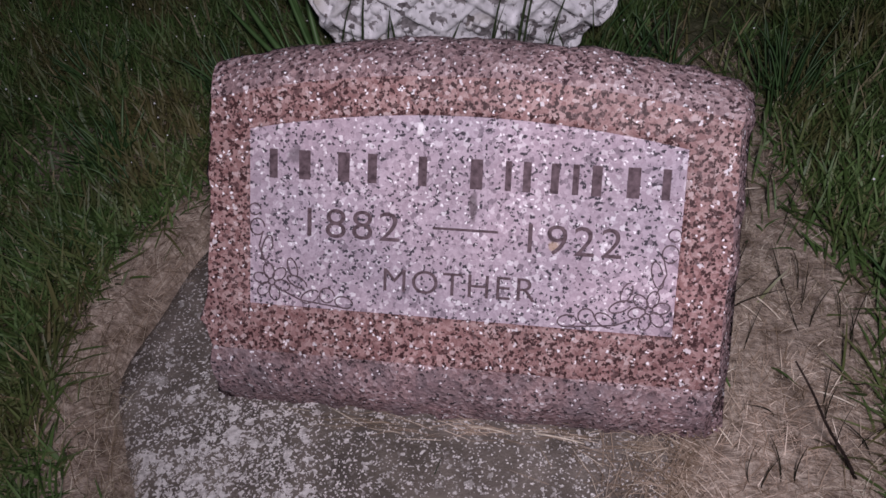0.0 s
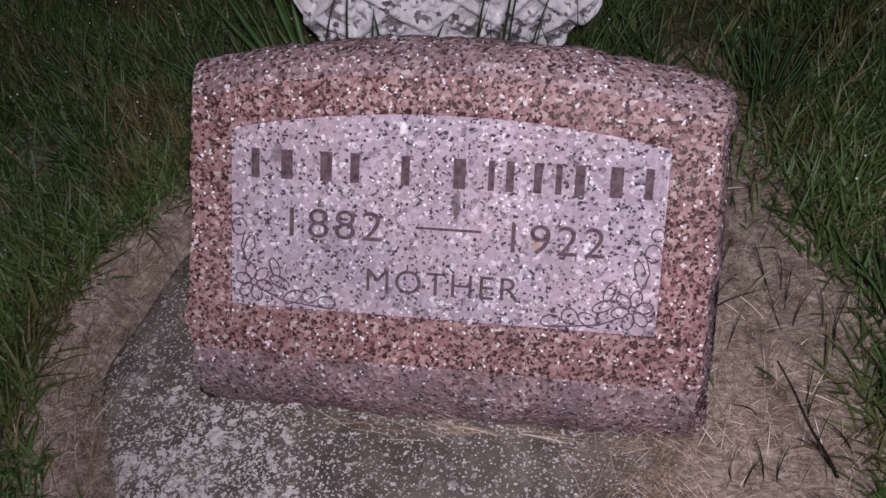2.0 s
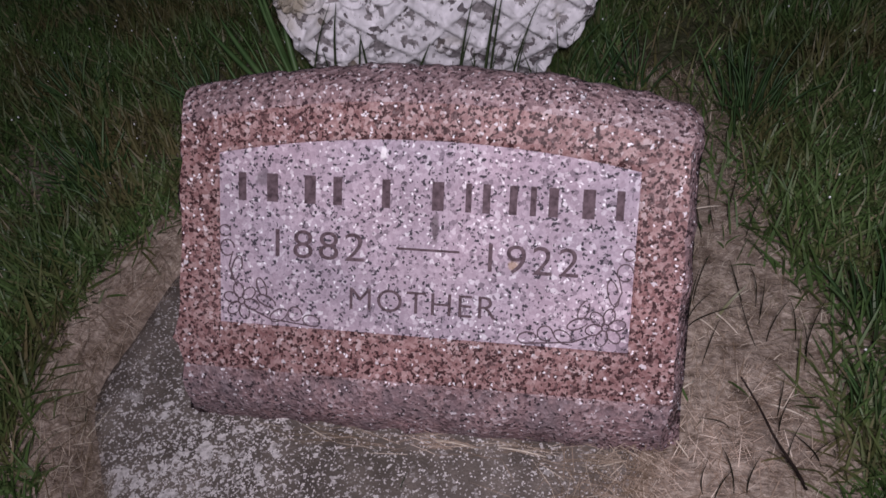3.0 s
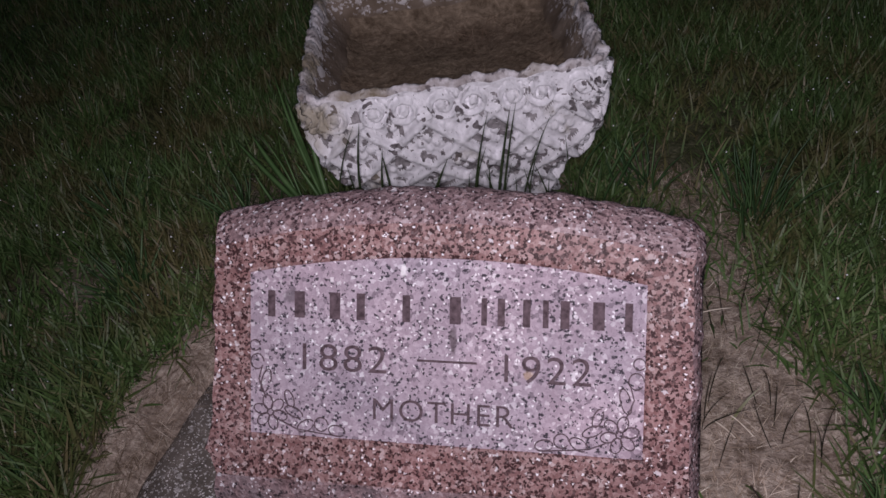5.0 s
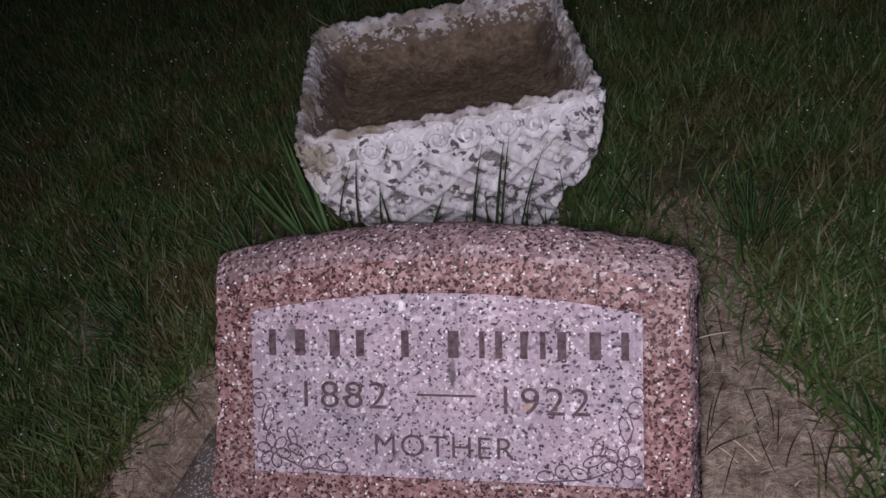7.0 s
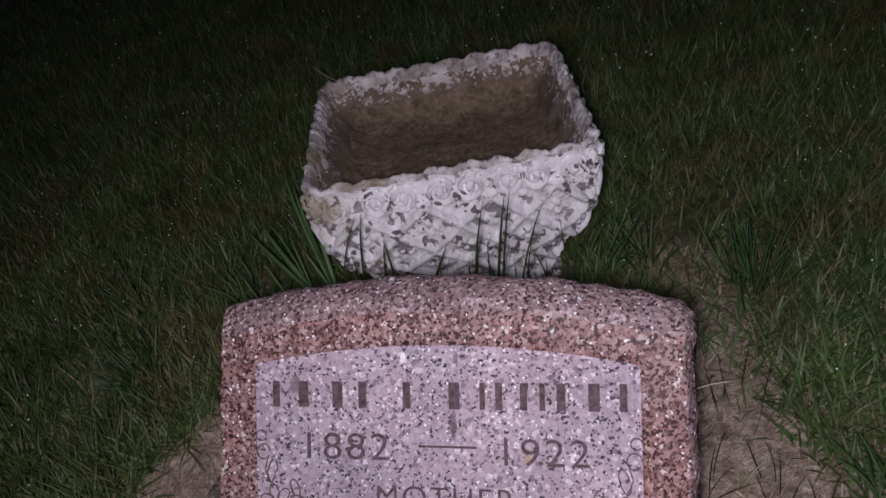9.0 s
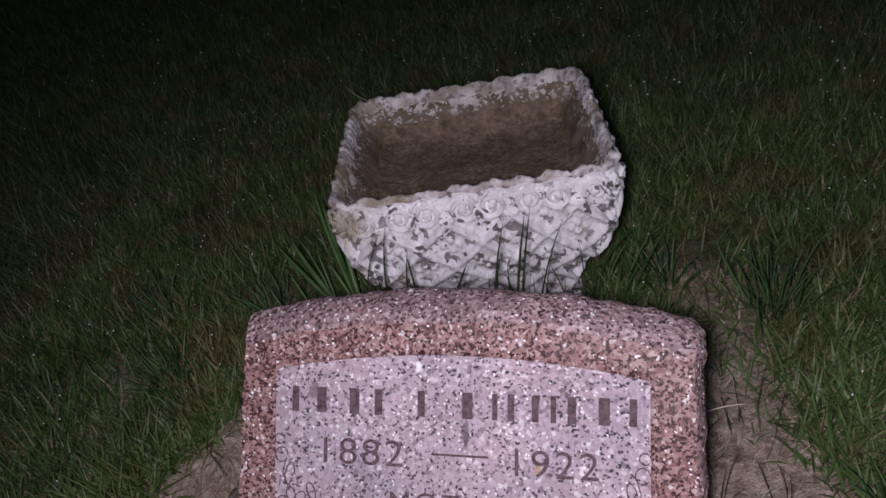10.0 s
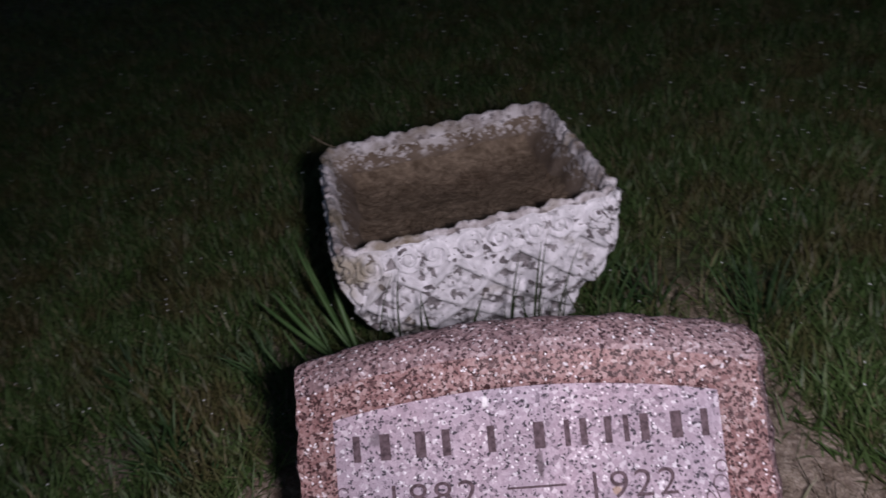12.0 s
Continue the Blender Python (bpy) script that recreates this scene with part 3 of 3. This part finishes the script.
for j in range(ROWSZ + 1):
    z = PH * j / ROWSZ
    row = []
    for i in range(4 * SIDES):
        s = i / SIDES
        tz = taper(z)
        p, n, u = outline(s, HW * tz, HD * tz, 0.045)
        side = int(s)
        h, sunk = relief(u, z, side)
        if sunk:
            sunk_patches.add((j, i))
        if z >= 0.30:
            h += 0.006 * scallop(u, side) * (z - 0.30) / 0.035
        zz = z
        if j >= ROWSZ - 2:
            zz += 0.010 * scallop(u, side) * (1 if j == ROWSZ else 0.6)
        q = p + n * h
        row.append(bm.verts.new((q.x, q.y, zz)))
    wall_rows.append(row)
for j, (r0, r1) in enumerate(zip(wall_rows, wall_rows[1:])):
    for i in range(4 * SIDES):
        k = (i + 1) % (4 * SIDES)
        bm.faces.new((r0[i], r0[k], r1[k], r1[i])).material_index = int((j, i) in sunk_patches)
bm.faces.new(wall_rows[0][::-1])
edge = [v.co.copy() for v in wall_rows[-1]]
part("outer_wall", bm, [painted, sunk_patch_mat], planter)

bm = bmesh.new()
wall_rows = [[bm.verts.new(p) for p in edge]]
for tin, dz in ((0.980, 0.008), (0.965, 0.012), (0.945, 0.011), (0.925, 0.003), (0.908, -0.014)):
    row = []
    for i in range(4 * SIDES):
        p, n, u = outline(i / SIDES, HW * tin, HD * tin, 0.04)
        sc = 0.010 * scallop(u / tin, int(i / SIDES))
        q = p + n * (0.007 * noise.noise(p * 45) + 0.003 * noise.noise(p * 130))
        row.append(bm.verts.new((q.x, q.y, PH + dz + sc + 0.004 * noise.noise(p * 80) + 0.002 * noise.noise(p * 190))))
    wall_rows.append(row)
for r0, r1 in zip(wall_rows, wall_rows[1:]):
    for i in range(4 * SIDES):
        k = (i + 1) % (4 * SIDES)
        bm.faces.new((r0[i], r0[k], r1[k], r1[i]))
part("rim", bm, rim_mat, planter, "uneven rim stained with lichen and moss")

bm = bmesh.new()
rows_in = []
M = 40
for z, tx, ty in ((PH - 0.010, 0.918, 0.918), (PH - 0.03, 0.885, 0.90), (PH - 0.05, 0.83, 0.885), (PH - 0.075, 0.77, 0.865), (PH - 0.11, 0.72, 0.84), (PH - 0.16, 0.70, 0.82)):
    row = []
    for i in range(4 * M):
        p, n, u = outline(i / M, HW * tx, HD * ty, 0.04)
        q = p + n * (0.006 * noise.noise((p.x * 22, p.y * 22, z * 22)) + 0.003 * noise.noise((p.x * 70, p.y * 70, z * 70)))
        row.append(bm.verts.new((q.x, q.y, z)))
    rows_in.append(row)
for r0, r1 in zip(rows_in, rows_in[1:]):
    for i in range(4 * M):
        k = (i + 1) % (4 * M)
        bm.faces.new((r0[i], r0[k], r1[k], r1[i]))
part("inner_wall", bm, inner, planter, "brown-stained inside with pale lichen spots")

bm = bmesh.new()
rows_s = []
for j in range(41):
    row = []
    for i in range(41):
        x, y = (i / 20 - 1) * HW * 0.86, (j / 20 - 1) * HD * 0.86
        e = max(abs(i / 20 - 1), abs(j / 20 - 1))
        z = PH - 0.098 + 0.045 * e ** 6 + 0.008 * noise.noise((x * 12, y * 12, 7)) + 0.004 * noise.noise((x * 50, y * 50, 7))
        row.append(bm.verts.new((x, y, z)))
    rows_s.append(row)
for r0, r1 in zip(rows_s, rows_s[1:]):
    for i in range(40):
        bm.faces.new((r0[i], r0[i + 1], r1[i + 1], r1[i]))
part("planting_soil", bm, pot_soil, planter, "dry brown soil filling the planter")

# ---- turf, straw and dew ----
rng = np.random.default_rng(5)


def bare(x, y):
    """1 where the soil is bare or strawy, 0 in full turf."""
    g = slab_gap(x, y)
    wob = 0.05 * noise.noise((x * 6, y * 6, 11.0))
    if x < -0.1:
        v = 1 - (g - (0.038 if y < 0.0 else 0.024) - 1.2 * wob - 0.035 * noise.noise((x * 17, y * 17, 5.0))) / 0.04
    else:
        reach = float(np.interp(y, (-0.1, 0.22, 0.30, 0.50, 0.68, 0.90), (0.49, 0.515, 0.475, 0.455, 0.43, 0.405)))
        v = 1 - (x - reach + 0.02 - wob) / 0.07
        if y > 0.25:
            v = min(v, (x - float(np.interp(y, (0.3, 0.45, 0.62, 0.7, 0.9), (0.10, 0.24, 0.30, 0.22, 0.26))) + wob) / 0.06 + 0.4)
            v = min(v, 1 - (y - 0.84 - wob) / 0.12, 1 - 0.10 * min(1.0, (y - 0.25) / 0.3))
    v += 0.28 * noise.noise((x * 19, y * 19, 14.0)) * (1 - abs(2 * min(1.0, max(0.0, v)) - 1))
    return min(1.0, max(0.0, v))


def scatter(n, x0, x1, y0, y1, keep):
    out = []
    pts = rng.uniform((x0, y0), (x1, y1), (n, 2))
    for x, y in pts:
        if slab_gap(x, y) < 0.004 and y < 0.27:
            continue
        if -0.33 < x < 0.33 and -0.06 < y < 0.26:
            continue
        dx, dy = x + 0.088, y - 0.77
        c, s = math.cos(radians(11)), math.sin(radians(11))
        if abs(c * dx + s * dy) < 0.20 and abs(-s * dx + c * dy) < 0.185:
            continue
        if rng.random() < keep(x, y):
            out.append((x, y, ground_z(x, y) - 0.004))
    return np.array(out)


def turf_keep(x, y):
    thick = 0.5 + 1.0 * noise.noise((x * 3.5, y * 3.5, 21.0)) + 0.6 * noise.noise((x * 11, y * 11, 33.0))
    return (1 - 0.985 * bare(x, y)) * min(1.0, max(0.20, thick + 0.15))


def grow(name, roots, l0, l1, w0, w1, mat, label, category, lean=(0.1, 0.9), bend=(0.1, 0.9), segs=3):
    n = len(roots)
    size = np.array([1 + 0.45 * noise.noise((x * 6, y * 6, 40.0)) + 0.25 * noise.noise((x * 17, y * 17, 41.0)) for x, y, z in roots])
    return strands(name, roots, rng.uniform(0, math.tau, n), rng.uniform(l0, l1, n) * size, rng.uniform(w0, w1, n), rng.uniform(*lean, n), rng.uniform(*bend, n), mat, label, category, segs)


grow("lawn_near", scatter(230000, -1.35, 1.15, -0.35, 1.7, turf_keep), 0.03, 0.085, 0.0024, 0.0052, turf, "short dark green turf wet with dew", "grass", lean=(0.1, 1.0), bend=(0.0, 0.8))
grow("lawn_middle", np.concatenate([scatter(95000, -2.1, 1.7, 1.7, 3.2, lambda x, y: 0.95), scatter(45000, -4.8, 2.6, 3.2, 4.5, lambda x, y: 0.9), scatter(12000, -4.8, -2.1, 1.7, 3.2, lambda x, y: 0.9), scatter(5000, 1.7, 2.6, 1.7, 3.2, lambda x, y: 0.9)]),
     0.03, 0.085, 0.0035, 0.0075, turf, "dark green turf beyond the planter", "grass", segs=2)
grow("lawn_side", np.concatenate([scatter(60000, -3.6, -1.35, -0.2, 1.7, lambda x, y: 0.85), scatter(30000, 1.15, 2.4, 0.0, 1.7, lambda x, y: 0.85)]), 0.03, 0.085, 0.0028, 0.0055, turf, "dark green turf at the edge of the light", "grass", segs=2)
def fade(x, y):
    """Turf thins where the worn ground before the marker begins."""
    return 0.25 + 0.75 * min(1.0, max(0.0, (math.hypot(x, y + 0.6) - 0.5) / 0.6 + 0.5 * noise.noise((x * 2, y * 2, 8.0))))


grow("lawn_behind", np.concatenate([scatter(52000, -5.0, 5.2, -4.5, -0.3, fade), scatter(16000, 2.4, 5.2, -0.3, 4.5, lambda x, y: 0.9), scatter(9000, -5.0, -3.6, -0.3, 1.7, lambda x, y: 0.9)]),
     0.04, 0.10, 0.006, 0.011, turf, "dark turf outside the beam of the torch", "grass", segs=2)
grow("lawn_far", scatter(60000, -10.0, 6.0, 4.5, 10.0, lambda x, y: 1.0), 0.04, 0.10, 0.006, 0.012, turf, "dark turf fading into the night", "grass", segs=2)


def straw_keep(x, y):
    return 0.12 + 0.88 * bare(x, y)


grow("thatch", scatter(110000, -0.75, 0.75, -0.35, 0.75, straw_keep), 0.008, 0.045, 0.0005, 0.0014, straw, "dry tan straw and clippings on the bare soil", "straw", lean=(0.95, 1.62), bend=(-0.1, 0.35))


n = 900
fx = np.concatenate([rng.uniform(-0.2, 0.29, 160), rng.normal(0.31, 0.035, 260), rng.normal(0.27, 0.05, 480)])
fy = np.concatenate([rng.normal(-0.066, 0.007, 160), rng.normal(-0.075, 0.03, 260), rng.normal(-0.115, 0.035, 480)])
fz = np.concatenate([np.full(160, -0.008), rng.uniform(-0.012, 0.012, 260), rng.uniform(-0.011, 0.002, 480)])
along = np.concatenate([rng.choice([0.0, math.pi], 160) + rng.normal(0, 0.22, 160), rng.uniform(0, math.tau, 740)])
strands("foot_straw", np.stack([fx, fy, fz], -1), along, rng.uniform(0.02, 0.06, n), rng.uniform(0.0006, 0.0012, n), rng.uniform(1.25, 1.58, n), rng.uniform(0, 0.12, n), straw,
        "pale straw caught along the foot of the marker", "straw")


def straw_round_footing():
    """Pale stems combed along the sloping edge of the turf round the footing."""
    n = 650
    a = rng.uniform(radians(118), radians(240), n)
    r = np.array([slab_edge(v) for v in a]) + np.abs(rng.normal(0, 0.022, n)) - 0.004
    x, y = SLAB[0] + r * np.cos(a), SLAB[1] + r * np.sin(a)
    z = np.array([ground_z(p, q) for p, q in zip(x, y)]) + rng.uniform(0.001, 0.008, n)
    heading = a + math.pi / 2 * rng.choice([-1, 1], n) + rng.normal(0, 0.55, n)
    strands("edge_straw", np.stack([x, y, z], -1), heading, rng.uniform(0.02, 0.065, n), rng.uniform(0.0007, 0.0015, n), rng.uniform(1.35, 1.6, n), rng.uniform(0, 0.12, n), straw,
            "pale dry stems lying along the edge of the turf", "straw")


straw_round_footing()


def litter_in_planter():
    """Dry stems lying on the planter's soil."""
    n = 1500
    c, s = math.cos(radians(11)), math.sin(radians(11))
    u, w = rng.uniform(-0.2, 0.2, n), rng.uniform(-0.18, 0.18, n)
    e = np.maximum(np.abs(u) / (HW * 0.86), np.abs(w) / (HD * 0.86))
    roots = np.stack([-0.088 + c * u - s * w, 0.77 + s * u + c * w, -0.005 + PH - 0.092 + 0.045 * e**6], -1)
    return grow("dry_stems", roots, 0.02, 0.07, 0.0007, 0.0016, litter, "thin dry brown stems on the planter's soil", "straw", lean=(1.2, 1.6), bend=(-0.1, 0.2))


litter = blades_material("brown_stem", [(0.0, (0.11, 0.075, 0.05)), (0.7, (0.22, 0.16, 0.115)), (1.0, (0.36, 0.28, 0.2))], 0.8, 0.15)
litter_in_planter()


def blade(parent, root, tip, width, sag, origin, mat):
    """One grass blade: a tapered, creased ribbon that bows from root to tip."""
    a, b3 = Vector(root), Vector(tip)
    mid = (a + b3) / 2 + Vector(((0.12 if width > 0.005 else -0.35) * (b3.x - a.x) + (sag - 0.15) * 0.12, (sag - 0.15) * 0.1, 0.07 * (b3 - a).length))
    side = (b3 - a).cross(Vector((-0.35, 0.85, -0.6))).normalized()
    out = side.cross((b3 - a).normalized())
    bm = bmesh.new()
    rows = []
    for k in range(9):
        t = k / 8
        p = a * (1 - t) ** 2 + mid * 2 * t * (1 - t) + b3 * t * t - Vector(origin)
        w = width * (0.7 + 0.6 * t) * (1 - t**3) / 2 + 0.0002
        rows.append([bm.verts.new(p - side * w), bm.verts.new(p + out * w * 0.5), bm.verts.new(p + side * w), bm.verts.new(p - out * 0.0003)])
    for r0, r1 in zip(rows, rows[1:]):
        for i in range(4):
            bm.faces.new((r0[i], r0[(i + 1) % 4], r1[(i + 1) % 4], r1[i]))
    bm.faces.new(rows[0][::-1])
    bm.faces.new(rows[-1])
    return part("blade", bm, mat, parent)


def tuft(origin, blades, label, width=0.0032, mat=None, bow=1.0):
    """A tuft of long blades: (root x, root y, tip x, tip y, tip z)."""
    e = empty("grass_tuft", Matrix.Translation(origin), label, "grass tuft", "long grass tufts")
    for k, (x, y, tx, ty, tz) in enumerate(blades):
        blade(e, (x, y, ground_z(x, y) - 0.005), (tx, ty, tz), width * (0.8 + 0.5 * ((k * 0.37) % 1)), 0.15 + bow * (0.3 * ((k * 0.61) % 1) - 0.15), origin, mat or stalk)
    return e


BACK = "tall thin dark grass blades between marker and planter"
for groups, wide in (
    (((-0.245, -0.191, 0.306), (-0.213, -0.218, 0.227), (-0.204, -0.180, 0.311)), 0.0036),
    (((-0.152, -0.150, 0.262), (-0.147, -0.154, 0.255), (-0.140, -0.046, 0.240), (-0.095, -0.157, 0.196)), 0.0058),
    (((-0.045, -0.065, 0.216), (-0.027, 0.027, 0.324), (-0.012, -0.014, 0.210), (-0.030, 0.005, 0.233)), 0.0036),
    (((-0.008, 0.019, 0.264), (0.010, 0.020, 0.232), (0.012, 0.062, 0.333), (0.018, 0.071, 0.340), (0.045, 0.013, 0.215)), 0.0046),
    (((0.043, 0.057, 0.231), (0.048, 0.122, 0.316), (0.074, 0.061, 0.203), (0.080, 0.075, 0.220)), 0.0032),
    (((0.084, 0.102, 0.263), (0.130, 0.091, 0.229), (0.121, 0.114, 0.202), (0.137, 0.142, 0.279), (0.148, 0.170, 0.256)), 0.0034),
):
    tuft((groups[0][0], 0.46, 0), [(x0, 0.455 + 0.004 * (i % 3), x1, 0.47, z1) for i, (x0, x1, z1) in enumerate(groups)], BACK, wide, bow=1.2)
tuft((-0.31, 0.57, 0), [(-0.30, 0.565, -0.445, 0.775, 0.241), (-0.315, 0.585, -0.43, 0.765, 0.205), (-0.30, 0.56, -0.358, 0.673, 0.20), (-0.29, 0.56, -0.38, 0.62, 0.14), (-0.31, 0.56, -0.545, 0.72, 0.13),
                        (-0.33, 0.58, -0.50, 0.71, 0.15), (-0.305, 0.57, -0.41, 0.72, 0.17)], "broad green grass blades leaning away from the planter", 0.0105, broad, 0.3)
tuft((-0.40, 0.58, 0), [(-0.38, 0.60, -0.48, 0.70, 0.16), (-0.43, 0.53, -0.50, 0.57, 0.12), (-0.39, 0.57, -0.46, 0.60, 0.13), (-0.36, 0.58, -0.42, 0.66, 0.15)], "green grass blades spreading beside the planter", 0.006, broad, 0.4)
tuft((0.20, 0.70, 0), [(0.15, 0.70, 0.234, 0.70, 0.16), (0.16, 0.69, 0.211, 0.68, 0.13), (0.191, 0.70, 0.25, 0.69, 0.14), (0.176, 0.66, 0.196, 0.65, 0.10), (0.225, 0.666, 0.248, 0.64, 0.10),
                       (0.21, 0.68, 0.28, 0.69, 0.15), (0.19, 0.64, 0.24, 0.63, 0.12)], "green grass blades against the planter's side", 0.005, leafy)
SIDE = "dark bent grass blades on the straw beside the marker"
tuft((0.34, 0.13, 0), [(0.337, 0.134, 0.374, 0.173, 0.05), (0.346, 0.175, 0.369, 0.235, 0.05), (0.337, 0.136, 0.402, 0.145, 0.05), (0.35, 0.069, 0.373, 0.12, 0.05), (0.34, 0.15, 0.352, 0.2, 0.06)], SIDE, 0.0014, wiry, 0.7)
tuft((0.43, 0.16, 0), [(0.426, 0.11, 0.40, 0.164, 0.05), (0.432, 0.15, 0.434, 0.185, 0.06), (0.416, 0.189, 0.394, 0.225, 0.05), (0.431, 0.18, 0.418, 0.222, 0.05), (0.438, 0.12, 0.465, 0.16, 0.05)], SIDE, 0.0014, wiry, 0.7)
tuft((0.36, -0.11, 0), [(0.342, -0.111, 0.346, -0.08, 0.05), (0.375, -0.108, 0.359, -0.07, 0.05), (0.39, -0.106, 0.401, -0.076, 0.05), (0.378, -0.022, 0.339, -0.02, 0.03), (0.352, -0.118, 0.372, -0.09, 0.04)], SIDE, 0.0014, wiry, 0.7)
tuft((0.45, -0.03, 0), [(0.443, -0.062, 0.457, -0.02, 0.05), (0.436, 0.0, 0.441, 0.036, 0.05), (0.437, -0.018, 0.443, 0.004, 0.05), (0.466, -0.048, 0.499, -0.04, 0.05), (0.481, -0.055, 0.437, -0.044, 0.05)], SIDE, 0.0014, wiry, 0.7)
tuft((0.48, 0.09, 0), [(0.497, 0.051, 0.453, 0.015, 0.04), (0.476, 0.125, 0.464, 0.158, 0.05), (0.485, 0.10, 0.505, 0.15, 0.07), (0.48, 0.08, 0.47, 0.12, 0.06)], SIDE, 0.0014, wiry, 0.7)
tuft((0.40, 0.36, 0), [(0.39, 0.33, 0.375, 0.40, 0.07), (0.41, 0.36, 0.43, 0.42, 0.06), (0.37, 0.31, 0.352, 0.36, 0.06), (0.43, 0.31, 0.452, 0.36, 0.07)], SIDE, 0.0014, wiry, 0.7)
tuft((-0.01, -0.19, 0), [(-0.012, -0.19, -0.008, -0.106, -0.004), (-0.09, -0.25, -0.085, -0.165, 0.0)], "dark grass blades lying on the concrete footing", 0.0035)

CLUMP = "dense clump of long dark green grass in the turf"
for cx, cy, n, size in ((0.465, 0.60, 44, 0.15), (0.25, 0.52, 26, 0.11), (-0.67, 0.40, 46, 0.11), (-0.61, 0.13, 40, 0.09), (-0.80, 0.62, 30, 0.11),
                        (0.28, 0.70, 22, 0.12), (-0.52, 0.60, 24, 0.11), (-0.62, -0.06, 34, 0.09), (0.60, 0.16, 30, 0.13), (0.57, 0.02, 26, 0.12), (-0.58, 0.30, 24, 0.09)):
    rows = []
    for k in range(n):
        a, d = rng.uniform(0, math.tau), rng.uniform(0, 0.05)
        x, y = cx + d * math.cos(a), cy + d * math.sin(a)
        reach, h = rng.uniform(0.1, 0.7) * size, rng.uniform(0.45, 0.95) * size
        rows.append((x, y, x + reach * math.cos(a) * 0.9, y + reach * math.sin(a) * 0.9, h))
    tuft((cx, cy, 0), rows, CLUMP, 0.0042, leafy)

# a dead stalk that leans out of the straw
bm = bmesh.new()
a, b3 = Vector((0.46, -0.087, -0.005)), Vector((0.355, -0.078, 0.197))
tube(bm, [a.lerp(b3, k / 9) + Vector((0.0012 * math.sin(k * 1.1), 0.0014 * math.sin(k * 0.8), 0)) for k in range(10)], 0.0024, 0.0011, 6)
dead, nt, b = material("dead_stalk", 0.9, 0.1)
nt.links.new(ramp(nt, noise_tex(nt, coords(nt), 60.0), [(0.3, (0.012, 0.009, 0.008)), (0.7, (0.05, 0.035, 0.03))]), b.inputs["Base Color"])
tagged(part("dead_stalk", bm, dead), "thin dark dead stalk leaning out of the straw", "stalk")

# a pale dry stem over the planter's far corner
bm = bmesh.new()
a, b3 = Vector((-0.35, 0.985, 0.322)), Vector((-0.419, 1.02, 0.352))
tube(bm, [a.lerp(b3, k / 5) + Vector((0, 0, -0.006 * math.sin(k / 5 * math.pi))) for k in range(6)], 0.0013, 0.0006, 5)
tagged(part("dry_stem", bm, straw), "pale dry stem over the planter's rim", "stem")

# single pale straws that stand out from the litter
for p, q in (((0.332, 0.322, 0.045), (0.392, 0.335, 0.05)), ((0.352, 0.150, 0.012), (0.378, 0.122, 0.012)), ((0.372, 0.162, 0.014), (0.402, 0.128, 0.010)), ((0.305, -0.030, 0.010), (0.335, -0.075, 0.006)),
             ((-0.545, 0.318, 0.016), (-0.502, 0.326, 0.014)), ((-0.60, 0.335, 0.02), (-0.57, 0.328, 0.014)), ((0.31, 0.02, 0.008), (0.34, 0.045, 0.012)), ((0.43, 0.02, 0.010), (0.47, 0.0, 0.014)),
             ((0.10, -0.062, -0.006), (0.16, -0.070, -0.006)), ((0.02, -0.060, -0.006), (0.07, -0.066, -0.006))):
    a, b3 = Vector(p), Vector(q)
    bm = bmesh.new()
    tube(bm, [a.lerp(b3, k / 4) + Vector((0, 0, 0.003 * math.sin(k / 4 * math.pi))) for k in range(5)], 0.0012, 0.0008, 5)
    tagged(part("straw", bm, pale_straw), "single pale dry straw lying on the ground", "straw", "loose straws")

# dew: tiny drops caught on the turf, their glints painted as a pale colour
bm = bmesh.new()
for x, y, z in np.concatenate([scatter(560, -1.3, 1.1, -0.1, 1.6, turf_keep), scatter(360, -2.2, 1.9, 1.4, 3.2, lambda x, y: 0.6)]):
    r = rng.uniform(0.0010, 0.0026) * (1.0 if y < 1.4 else 1.5)
    z += rng.uniform(0.055, 0.095)
    vs = [bm.verts.new((x + r * dx, y + r * dy, z + r * dz)) for dx, dy, dz in ((1, 0, 0), (0, 1, 0), (-1, 0, 0), (0, -1, 0), (0, 0, 1), (0, 0, -1))]
    for k in range(4):
        bm.faces.new((vs[k], vs[(k + 1) % 4], vs[4]))
        bm.faces.new((vs[(k + 1) % 4], vs[k], vs[5]))
tagged(part("dew", bm, dew_mat), "tiny dew drops on the grass, coloured white for their glints", "dew", kind="stuff")
